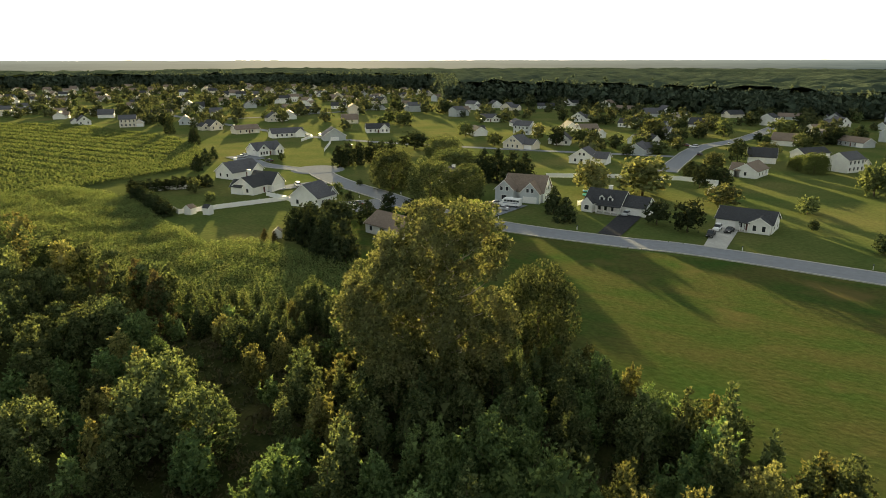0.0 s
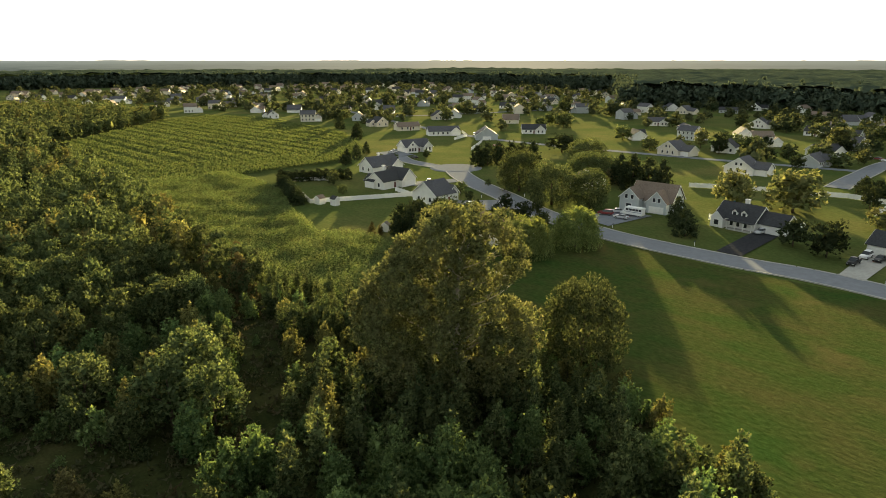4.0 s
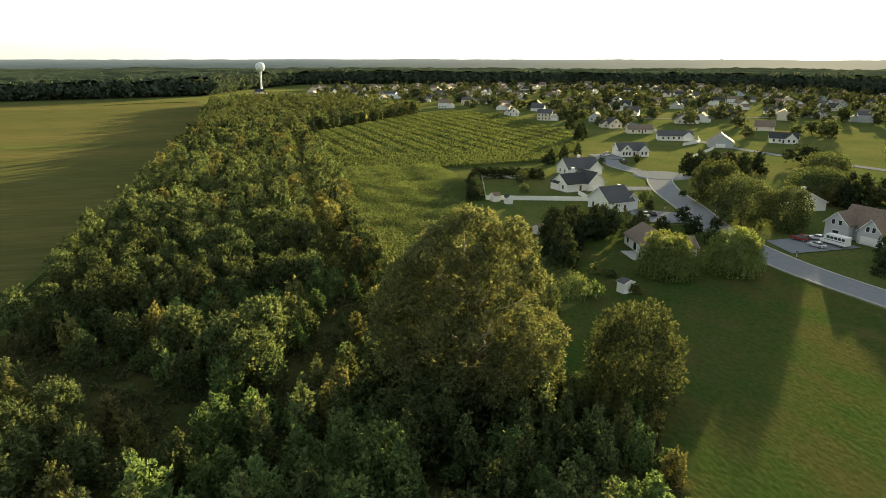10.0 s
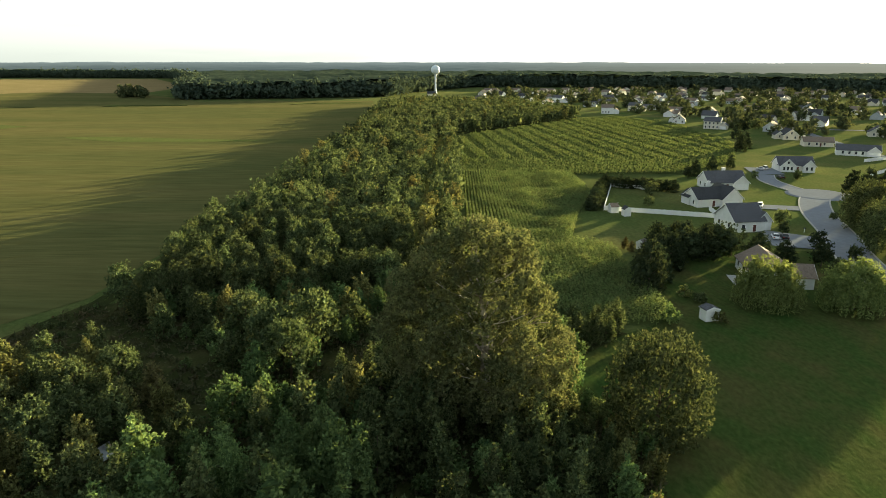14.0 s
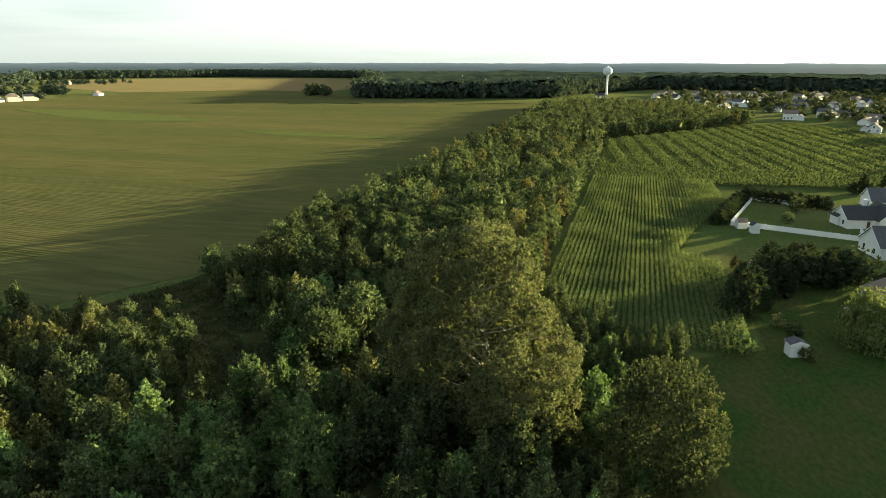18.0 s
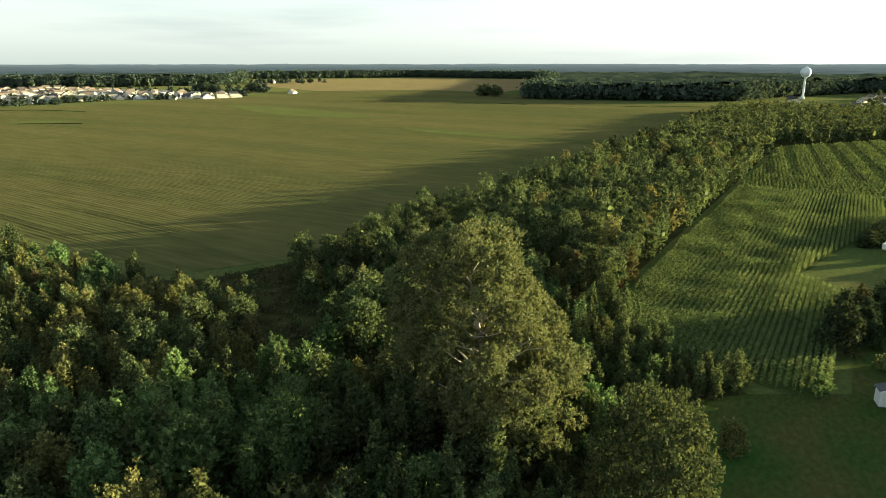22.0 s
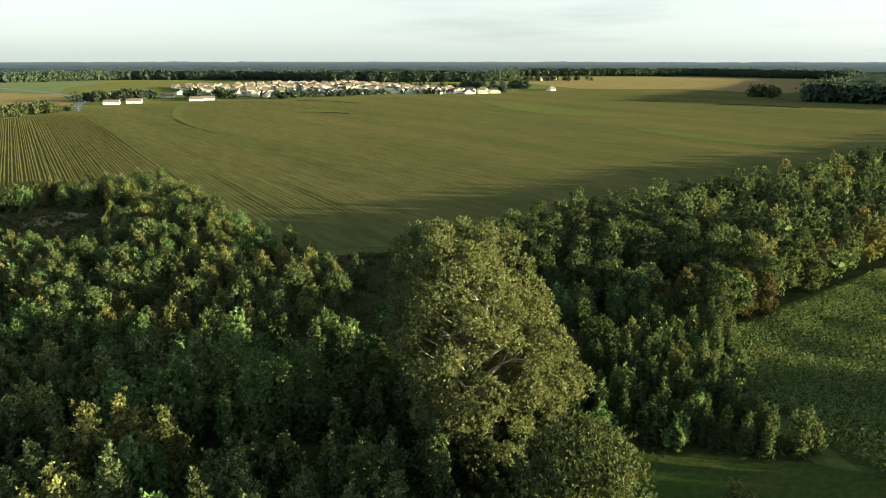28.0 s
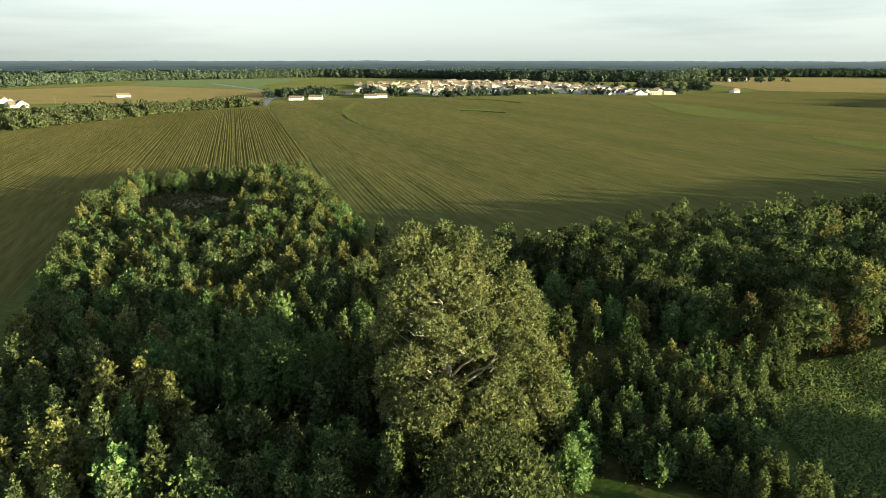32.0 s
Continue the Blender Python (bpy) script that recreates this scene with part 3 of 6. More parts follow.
# pairs of wheel tracks through the beans
for x0, ya, yb in ((-79.6, -168, -76), (-99.5, -112, -62), (-86, -290, -215), (-128, -190, -120)):
    for gap in (0, 2.1):
        sheet("wheel_track", [(x0 + gap + 0.066 * y + side, y) for y, side in ((ya, 0), (ya, 0.28), (yb, 0.28), (yb, 0))], 0.165, SCRUB, "dark pressed wheel track between bean rows", "wheel track")
sheet("bare_patch", [(-15, -99), (-24, -95), (-34, -108), (-28, -116), (-16, -110)], 0.09, BARE, "bare sandy patch in the scrub", "ground")
sheet("farm_track", [(-66, -36), (-78, -20), (-98, -13), (-260, -8), (-420, -9), (-420, -6.5), (-260, -5), (-96, -9), (-74, -15), (-60, -34)], 0.1, SCRUB, "grassy earth track along the field edge", "track")


# ---- roads ----
def smooth_path(pts, step=3.0):
    out = []
    for i in range(len(pts) - 1):
        p0, p1, p2, p3 = (Vector(pts[max(i - 1, 0)]), Vector(pts[i]), Vector(pts[i + 1]), Vector(pts[min(i + 2, len(pts) - 1)]))
        n = max(2, int((p2 - p1).length / step))
        for k in range(n):
            t = k / n
            out.append(0.5 * ((2 * p1) + (p2 - p0) * t + (2 * p0 - 5 * p1 + 4 * p2 - p3) * t * t + (3 * p1 - p0 - 3 * p2 + p3) * t ** 3))
    out.append(Vector(pts[-1]))
    return out


def strip(path, left, right, z):
    """A ribbon between two offsets from a path, as vertices and quads."""
    v = []
    for i, p in enumerate(path):
        d = (path[min(i + 1, len(path) - 1)] - path[max(i - 1, 0)]).normalized()
        n = Vector((-d.y, d.x))
        a, b = p + n * left, p + n * right
        v += [(a.x, a.y, z), (b.x, b.y, z)]
    f = [(2 * i, 2 * i + 1, 2 * i + 3, 2 * i + 2) for i in range(len(path) - 1)]
    return np.array(v), np.array(f)


def road(label, pts, half, kerb=True, material=None, z=0.16):
    path = smooth_path([Vector(p) for p in pts])
    v, f = strip(path, half, -half, z)
    base = thing("road", label, "road", kind="structure", mesh=mesh_of("road", v, [f[:, ::-1]], material or ASPHALT))
    if kerb:
        for side in (1, -1):
            s = Shape()
            for i in range(len(path) - 1):
                d = (path[i + 1] - path[i]).normalized()
                n = Vector((-d.y, d.x)) * side
                q = [path[i] + n * half, path[i] + n * (half + 0.45), path[i + 1] + n * (half + 0.45), path[i + 1] + n * half]
                s.add([(*a, 0.0) for a in q] + [(*a, z + 0.1) for a in q], [(4, 5, 6, 7), (0, 1, 5, 4), (1, 2, 6, 5), (2, 3, 7, 6), (3, 0, 4, 7)])
            thing("kerb", "pale concrete kerb along the street", "kerb", kind="structure", mesh=s.mesh("kerb", CONCRETE))
    return base


road("winding grey asphalt street with pale kerbs", [(90, 168), (40, 167), (-5, 166), (-45, 165), (-65, 161), (-97, 157.5), (-127, 161), (-158, 171.5), (-185, 180), (-205, 189), (-214, 195)], 4.6)
road("short asphalt lane off the bend", [(-216, 195), (-232, 192), (-248, 192), (-262, 197)], 3.4, z=0.15)
thing("road_bulb", "widened asphalt bend of the street", "road", pose(-217, 197, 0.275), kind="structure", mesh=Shape().lathe([(11.6, -0.26), (10.4, 0), (0.1, 0.004)], 40).mesh("road_bulb", ASPHALT))
road("straight grey side street between houses", [(-92, 280), (-98, 316), (-104, 370), (-95, 432), (-95, 560)], 4.0, z=0.15)
road("grey street across the estate", [(-560, 330), (-420, 300), (-300, 283), (-200, 300), (-98, 330)], 3.0, False, z=0.13)
road("grey street through the far estate", [(-430, 520), (-450, 380), (-470, 300)], 3.6, False, z=0.14)
road("pale country road beside the far fields", [(-92, -600), (-108, -700), (-125, -800), (-120, -990), (-60, -1290)], 4.5, False, ASPHALT, z=0.18)
for poly, mat, text in (([(-45, 169.5), (-39.5, 169.5), (-42, 193), (-48.5, 193)], CONCRETE, "pale concrete driveway"), ([(-72.5, 166), (-66, 166), (-70, 193), (-77, 193)], ASPHALT_DARK, "dark new asphalt driveway"),
                        ([(-118, 167), (-106, 165), (-106, 186), (-119, 186)], ASPHALT, "grey asphalt driveway full of vehicles"), ([(-200, 160), (-194, 150), (-188, 178), (-194, 183)], ASPHALT, "grey driveway"),
                        ([(-163, 150), (-145, 146), (-138, 165), (-150, 169)], ASPHALT, "grey driveway with parked cars"), ([(-282, 196), (-262, 192), (-262, 206), (-280, 208)], ASPHALT, "grey driveway")):
    sheet("driveway", poly, 0.2, mat, text, "driveway")


# ---- far woods ----
def canopy_height(x, y, r):
    q = np.vectorize(lambda a, b: noise.noise((a * 0.011, b * 0.011, 3.0)) * 2.5 + noise.noise((a * 0.06, b * 0.06, 7.0)) * 3.6 + noise.noise((a * 0.0022, b * 0.0022, 1.0)) * 3)(x, y)
    return 21.5 + q * 1.2 + np.clip((r - 1800) / 3000, 0, 1) * 11


def outside_ring(x, y):
    ok = np.zeros(x.shape, bool)
    for i in np.ndindex(x.shape):
        ok[i] = not inside(RING, float(x[i]), float(y[i]))
    return ok


# canopy green with a bluish cast of distance haze mixed into it
FAR_HAZED = ground_mat("far_canopy_hazed", [(0.3, (0.036, 0.052, 0.036)), (0.5, (0.06, 0.08, 0.054)), (0.7, (0.09, 0.112, 0.072))], 0.006, 0.09, 8.0, sheen=0.0)
far_radii = 560 * (1660 / 560) ** (np.arange(84) / 83)
thing("far_woods", "unbroken dark green woods beyond the fields", "woods", kind="stuff", mesh=polar_sheet("far_woods", far_radii, 640, canopy_height, outside_ring, FAR_HAZED))
# the hazy distance: evening haze painted as glow on a far sheet of woods
HAZE_GLOW, _n, _l, _p = graph("distance_haze_glow")
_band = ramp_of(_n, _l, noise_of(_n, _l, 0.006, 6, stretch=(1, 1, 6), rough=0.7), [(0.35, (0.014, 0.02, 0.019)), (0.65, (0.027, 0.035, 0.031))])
# further off, more of the pale air's colour is painted in
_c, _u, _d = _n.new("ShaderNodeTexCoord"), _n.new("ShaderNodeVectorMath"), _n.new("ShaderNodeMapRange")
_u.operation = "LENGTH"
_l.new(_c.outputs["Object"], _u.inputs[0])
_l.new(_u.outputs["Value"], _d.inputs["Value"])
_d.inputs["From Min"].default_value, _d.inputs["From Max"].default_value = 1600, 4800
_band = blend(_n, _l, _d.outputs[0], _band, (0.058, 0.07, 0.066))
# the painted haze turns warmer and brighter towards the low sun
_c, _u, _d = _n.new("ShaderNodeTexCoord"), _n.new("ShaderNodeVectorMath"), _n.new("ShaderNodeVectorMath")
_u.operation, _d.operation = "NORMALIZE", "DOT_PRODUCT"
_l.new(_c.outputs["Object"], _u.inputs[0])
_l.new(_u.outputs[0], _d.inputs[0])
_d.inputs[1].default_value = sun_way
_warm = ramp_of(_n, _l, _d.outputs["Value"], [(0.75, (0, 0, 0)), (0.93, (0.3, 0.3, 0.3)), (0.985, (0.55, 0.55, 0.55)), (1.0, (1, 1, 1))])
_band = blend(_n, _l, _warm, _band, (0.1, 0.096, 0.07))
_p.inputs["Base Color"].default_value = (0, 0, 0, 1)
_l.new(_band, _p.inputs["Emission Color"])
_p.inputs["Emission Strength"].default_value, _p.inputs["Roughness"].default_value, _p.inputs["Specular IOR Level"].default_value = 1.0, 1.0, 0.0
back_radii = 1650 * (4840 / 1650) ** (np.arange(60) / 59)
thing("backdrop", "horizon woods with pale haze painted on as glow", "backdrop", kind="structure", mesh=polar_sheet("backdrop", back_radii, 500, canopy_height, outside_ring, HAZE_GLOW))


def blob_template(seed, height, width, lobes, sprays, leaf=0.085):
    rng = np.random.default_rng(seed)
    ls = [(0, 0, height * 0.42, width * 0.44, width * 0.44, height * 0.44)]
    for i in range(lobes):
        u, a = (i + 0.5) / lobes, i * 2.4 + rng.uniform(-0.4, 0.4)
        w = width * 0.5 * math.sqrt(max(0.06, 1 - u * u * 0.95))
        r = width * rng.uniform(0.16, 0.24)
        ls.append((math.cos(a) * (w - r * 0.6), math.sin(a) * (w - r * 0.6), height * (0.3 + 0.62 * u), r, r, r * 1.1))
    return crown_arrays(rng, ls, sprays, width * leaf, core=0.85, skip=2, heft=20, reach=(0.2, 0.9), per=4, jitter=0.2)


FAR_TREES = [blob_template(s, 25, 19, 7, 64, 0.09) for s in range(4)]
rng = np.random.default_rng(5)
rows = []
for (x0, y0), (x1, y1) in zip(RING[:31], RING[1:32]):
    length = math.hypot(x1 - x0, y1 - y0)
    nx, ny = (y1 - y0) / length, -(x1 - x0) / length
    if inside(RING, (x0 + x1) / 2 + nx * 5, (y0 + y1) / 2 + ny * 5):
        nx, ny = -nx, -ny
    for depth, step in ((0, 8), (11, 14)):
        for k in range(int(length / step)):
            u = (k + rng.uniform()) * step / length
            o = depth + rng.uniform(-5, 5)
            rows.append((rng.integers(4), x0 + (x1 - x0) * u + nx * o, y0 + (y1 - y0) * u + ny * o, -0.3, rng.uniform(0.8, 1.1), rng.uniform(0.82, 1.05), rng.uniform(0, 6.28)))
thing("forest_edge", "tall dark trees along the edge of the far woods", "woods", kind="stuff", mesh=scatter_mesh("forest_edge", FAR_TREES, rows, LEAF_FAR_HAZED))


# an added ragged sheet stands for the shaded depth behind the first trees
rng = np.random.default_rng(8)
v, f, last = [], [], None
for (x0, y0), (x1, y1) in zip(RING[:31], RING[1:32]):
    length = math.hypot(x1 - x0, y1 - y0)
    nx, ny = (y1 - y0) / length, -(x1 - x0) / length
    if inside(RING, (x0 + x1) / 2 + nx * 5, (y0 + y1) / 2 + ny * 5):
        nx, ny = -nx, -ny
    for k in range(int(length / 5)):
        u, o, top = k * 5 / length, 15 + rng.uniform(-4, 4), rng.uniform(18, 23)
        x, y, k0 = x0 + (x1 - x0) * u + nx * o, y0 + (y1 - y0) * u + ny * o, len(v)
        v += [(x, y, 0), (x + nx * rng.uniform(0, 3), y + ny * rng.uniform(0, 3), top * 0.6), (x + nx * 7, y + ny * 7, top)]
        if last is not None:
            f += [(last + j, last + j + 1, k0 + j + 1, k0 + j) for j in range(2)]
        last = k0
thing("woods_depth_sheet", "dark leafy sheet standing for the shaded depth of the far woods", "woods", kind="stuff", mesh=mesh_of("woods_depth_sheet", np.array(v), [np.array(f)], FAR_HAZED))


# ---- the great sycamore ----
rng = np.random.default_rng(42)
# how far the crown reaches at five heights, by bearing
REACH_Z = (4, 10, 16, 22, 27)
REACH = {38: (10.5, 11.9, 11.4, 11.2, 10.6), 59: (12.0, 11.4, 10.2, 9.2, 7.8), 79: (11.7, 11.2, 8.5, 6.5, 5.0), 101: (11.0, 10.2, 7.8, 4.5, 2.1), 128: (10.0, 10.4, 6.8, 2.8, 1.0), 157: (11.5, 11.0, 9.8, 5.8, 3.2),
         218: (8.2, 10.2, 11.5, 7.6, 2.5), 239: (11.5, 14.0, 12.6, 9.2, 4.5), 259: (14.0, 17.0, 17.0, 14.5, 11.0), 281: (13.0, 17.0, 17.5, 15.5, 14.5), 308: (13.5, 16.5, 16.5, 14.5, 13.6), 337: (9.0, 11.2, 11.8, 11.0, 10.4)}
BEARINGS = np.array([(math.cos(radians(a)), math.sin(radians(a))) for a in REACH])
PROFILES = np.array(list(REACH.values()))


def spare(x, y, z):
    """Metres between a place in the crown and the crown's outline."""
    reach = np.array([np.interp(z, REACH_Z, row) for row in PROFILES])
    if z > 27:
        reach = reach - (z - 27) * 1.9
    return float((reach - BEARINGS @ np.array((x, y))).min())


lobes = []
while len(lobes) < 235:
    z = rng.uniform(3.0, 30.0)
    x, y = rng.uniform(-13, 15), rng.uniform(-15, 13)
    r = rng.uniform(1.0, 2.3) * (1.1 - 0.012 * z)
    room = spare(x, y, z) - r * rng.uniform(-0.1, 0.6)
    if room < 0 or (room > 2.6 and rng.uniform() < 0.62):
        continue
    if any((x - q[0]) ** 2 + (y - q[1]) ** 2 + (z - q[2]) ** 2 < (0.7 * (r + q[3])) ** 2 for q in lobes):
        if rng.uniform() < 0.93:
            continue
    lobes.append((x, y, z, r, r, r * rng.uniform(0.8, 1.15)))
v, f = crown_arrays(rng, lobes, 120000, 0.16, core=0.7, jitter=0.5, skip=3, heft=1.6, per=6, rise=0.3, reach=(1.8, 4.4))
great = thing("sycamore_tree", "tall old sycamore with yellowing olive leaves and pale limbs", "tree", pose(-55, 67, 0))
part("crown", mesh_of("crown", v, f, LEAF_SYC), great)
spine = [(2.0, -1.0, -0.2), (2.2, -1.2, 6), (3.2, -1.8, 14), (4.4, -2.3, 20), (5.0, -2.5, 24)]
part("trunk", Shape().tube(spine, [0.8, 0.62, 0.42, 0.2, 0.05], 10).mesh("trunk", BARK_PALE, True), great)
for i in range(36):
    u = 0.1 + 0.82 * i / 36
    z0, a = 3 + 22 * u, i * 2.39996 + rng.uniform(-0.3, 0.3)
    x0, y0 = np.interp(z0, [0, 14, 28], [2.0, 3.2, 5.8]), np.interp(z0, [0, 14, 28], [-1.0, -1.8, -2.8])
    reach = 1.0
    while reach < 14 and min(spare(x0 + math.cos(a + w) * reach, y0 + math.sin(a + w) * reach, z0 + reach * 0.75) for w in (-0.35, 0, 0.35)) > 1.6:
        reach += 0.5
    steps = []
    for k in range(6):
        w = k / 5
        bend = a + 0.35 * math.sin(w * 4 + i)
        steps.append((x0 + math.cos(bend) * reach * w, y0 + math.sin(bend) * reach * w, z0 + reach * (0.72 * w ** 0.85) + 0.35 * math.sin(5 * w + 2 * i)))
    thick = 0.22 - 0.13 * u
    limb = Shape().tube(steps, [thick * (1 - 0.84 * k / 5) for k in range(6)], 6)
    for k in (2, 3, 4):
        p, q = Vector(steps[k]), Vector(steps[k + 1] if k < 5 else steps[k])
        fork = Vector((math.cos(a + (1 if k % 2 else -1)), math.sin(a + (1 if k % 2 else -1)), 0.8)) * reach * 0.14
        limb.tube([p, p + fork * 0.5 + Vector((0, 0, 0.15)), p + fork], [thick * 0.4, thick * 0.28, thick * 0.08], 5)
    part("limb", limb.mesh("limb", BARK_PALE, True), great, "bare whitish limb")

# ---- kinds of trees ----
for k in range(5):
    proto(f"young{k}", "young_tree", "tree", lambda g: bushy(g, 8.0, 5.6), 3000, 0.16, LEAF, 6.5, 0.09, 1.0, seed=k)
    proto(f"blue{k}", "poplar_tree", "tree", lambda g: bushy(g, 8.0, 6.0, 7), 3200, 0.16, LEAF_BLUE, 6.5, 0.1, 1.3, seed=20 + k)
for k in range(3):
    proto(f"gold{k}", "yellowing_tree", "tree", lambda g: bushy(g, 7.0, 5.0), 2500, 0.155, LEAF_GOLD, 5.5, 0.09, 1.0, seed=40 + k)
    proto(f"rust{k}", "rusty_tree", "tree", lambda g: egg(g, 9.0, 6.0, 0.03, 28, 0.45, 0.33), 2800, 0.15, LEAF_RUST, 7.5, 0.11, 1.4, seed=50 + k)
    proto(f"broad{k}", "broadleaf_tree", "tree", lambda g: dome(g, 9.0, 8.4, 0.03, 40), 4200, 0.165, LEAF, 6.5, 0.2, 2.6, seed=60 + k, heft=1.7)
    proto(f"wood{k}", "wood_tree", "tree", lambda g: dome(g, 9.6, 5.8, 0.1, 20), 2000, 0.16, LEAF, 6.5, 0.1, 1.3, seed=150 + k, reach=(0.8, 2.4), jitter=0.2)
    proto(f"wgold{k}", "wood_edge_tree", "tree", lambda g: dome(g, 9.4, 5.6, 0.1, 20), 2000, 0.16, LEAF_GOLD, 6.5, 0.1, 1.3, seed=160 + k, reach=(0.8, 2.4), jitter=0.2)
    proto(f"slim{k}", "slender_tree", "tree", lambda g: egg(g, 7.0, 3.0, 0.0, 22, 0.5, 0.42), 1700, 0.13, LEAF, 6.0, 0.08, 0.6, seed=180 + k)
    proto(f"shrub{k}", "shrub", "shrub", lambda g: dome(g, 2.4, 3.6, 0.0, 10), 420, 0.16, LEAF, 1.6, 0.05, 0.9, seed=70 + k)
    proto(f"bshrub{k}", "leafy_bush", "bush", lambda g: bushy(g, 3.6, 3.0, 4, 3, 0.0), 440, 0.16, LEAF_BLUE, 2.6, 0.05, 0.7, seed=80 + k)
    proto(f"yshrub{k}", "yellow_bush", "bush", lambda g: bushy(g, 3.2, 3.2, 4, 3, 0.0), 420, 0.16, LEAF_GOLD, 2.4, 0.05, 0.7, seed=90 + k)
    proto(f"cedar{k}", "cedar_tree", "tree", lambda g: egg(g, 10.0, 9.0, 0.0, 40, 0.42, 0.32), 3000, 0.2, LEAF_DARK, 8.5, 0.2, 1.2, seed=100 + k, slim=0.45)
    proto(f"thuja{k}", "arborvitae", "tree", lambda g: egg(g, 4.5, 3.2, 0.0, 16, 0.32), 1100, 0.19, LEAF_DARK, 3.5, 0.08, 0.5, seed=110 + k, slim=0.45)
    proto(f"maple{k}", "maple_tree", "tree", lambda g: dome(g, 12.0, 14.0, 0.0, 60), 26000, 0.15, LEAF, 8.5, 0.3, 3.4, seed=120 + k, skip=1, heft=1.5)
    proto(f"yard{k}", "yard_tree", "tree", lambda g: dome(g, 7.0, 7.4, 0.06, 22), 1000, 0.23, LEAF, 5.0, 0.14, 2.0, seed=130 + k)
    proto(f"autumn{k}", "autumn_tree", "tree", lambda g: dome(g, 7.0, 7.4, 0.06, 24), 1300, 0.21, LEAF_SYC, 5.0, 0.14, 2.0, seed=170 + k)
    proto(f"ydark{k}", "shade_tree", "tree", lambda g: dome(g, 8.0, 7.4, 0.03, 22), 1000, 0.23, LEAF_DARK, 6.0, 0.14, 1.6, seed=140 + k)


def willow(seed):
    g = np.random.default_rng(seed)
    v, f = crown_arrays(g, dome(g, 10.5, 14.0, 0.05, 40), 12000, 0.17, slim=0.35, droop=0.35, rise=0.2)
    # hanging strands
    n = 560
    a, r = g.uniform(0, 6.28, n), 7.0 * np.sqrt(g.uniform(0.2, 1, n))
    top = 10.2 * np.sqrt(np.maximum(0.08, 1 - (r / 7.6) ** 2)) * g.uniform(0.85, 1.05, n)
    p, nr = [], []
    for i in range(n):
        for k in range(14):
            drop = k * 0.42
            if top[i] - drop > 0.6 and drop < 6.5 * r[i] / 7:
                p.append((math.cos(a[i]) * (r[i] + 0.03 * k), math.sin(a[i]) * (r[i] + 0.03 * k), top[i] - drop))
                nr.append((math.cos(a[i]), math.sin(a[i]), 0.35))
    p, nr = np.array(p) + g.normal(size=(len(p), 3)) * 0.1, unit(np.array(nr) + 0.35 * g.normal(size=(len(p), 3)))
    v2, f2 = leaves(g, p, nr, 0.24, 0.32)
    PROTO[f"willow{seed}"] = ("willow_tree", "tree", mesh_of("crown", np.concatenate([v, v2]), [np.concatenate([f[0], f2 + len(v)])], LEAF_WILLOW), trunk_mesh(g, 8, 0.4, BARK, spread=3.5))


for k in range(2):
    proto(f"ngold{k}", "yellowing_tree", "tree", lambda g: bushy(g, 7.0, 5.4, 7, 7), 7000, 0.1, LEAF_GOLD, 5.5, 0.09, 1.0, seed=240 + k, heft=2.4)
    proto(f"nblue{k}", "poplar_tree", "tree", lambda g: bushy(g, 8.0, 6.4, 8, 7), 9000, 0.105, LEAF_BLUE, 6.5, 0.1, 1.3, seed=250 + k, heft=2.4)
willow(1)
willow(2)

# ---- named trees round the lawn ----
plant("maple0", -48.6, 87.8, 1.02, 1.24, "round dark green maple alone on the lawn edge", turn=30)
plant("gold0", -66.5, 93.5, 0.9, 0.8, "small bright yellow-green tree beside the maple")
plant("willow1", -99, 125, 0.98, 1.0, "wide weeping willow with pale green curtains", turn=0)
plant("willow2", -97, 141, 0.98, 0.98, "wide weeping willow with pale green curtains", turn=90)
plant("bshrub0", -88, 102, 1.2, 1.1, "lone bush at the corn corner")
for x, y, key, s, tall in ((-108, 103.5, "cedar0", 1.05, 1.05), (-114, 107, "cedar1", 0.9, 0.95), (-121, 109, "cedar0", 1.0, 0.9), (-128, 111, "cedar2", 1.0, 0.95), (-137, 119, "ydark0", 1.3, 0.9), (-137, 126, "cedar0", 1.0, 0.8), (-135, 132, "ydark1", 1.2, 0.8), (-133, 138, "cedar1", 0.95, 0.72), (-130, 143, "cedar2", 0.8, 0.7), (-129, 118, "ydark2", 1.2, 0.9), (-136, 113, "cedar2", 1.0, 0.85), (-140, 122, "cedar1", 1.0, 0.8), (-138, 130, "ydark2", 1.2, 0.85), (-132, 124, "cedar0", 1.0, 0.85), (-124, 113, "cedar2", 1.0, 0.9), (-117, 105, "cedar2", 0.9, 0.9)):
    plant(key, x, y, s, tall, "dense dark evergreen screening a back yard", "evergreen screen")
plant("yshrub0", -104, 110, 1.1, 0.8, "yellow-tipped garden bush on the lawn")
plant("shrub1", -101, 112, 1.0, 0.8, "low dark garden bush on the lawn")
plant("yshrub1", -89.2, 112.0, 0.95, 0.95, "bush grown against the white shed")
plant("rust0", -141, 106.5, 0.45, 0.85, "small reddish shrub at the corn edge", "corn edge shrubs")
plant("rust1", -138.2, 107.5, 0.4, 0.85, "small reddish shrub at the corn edge", "corn edge shrubs")
# hedges behind the fenced yard
for i in range(11):
    plant(f"thuja{i % 3}", -189 - i * 3.4, 107.5 + i * 1.0, 1.9, 0.5 + 0.1 * random.random(), "clipped dark evergreen in a hedge", "tall hedge")
for i in range(10):
    plant(f"thuja{i % 3}", -232 + i * 1.2, 121 + i * 2.6, 1.6, 0.55 + 0.15 * random.random(), "dark evergreen in a row behind the yard", "evergreen row")

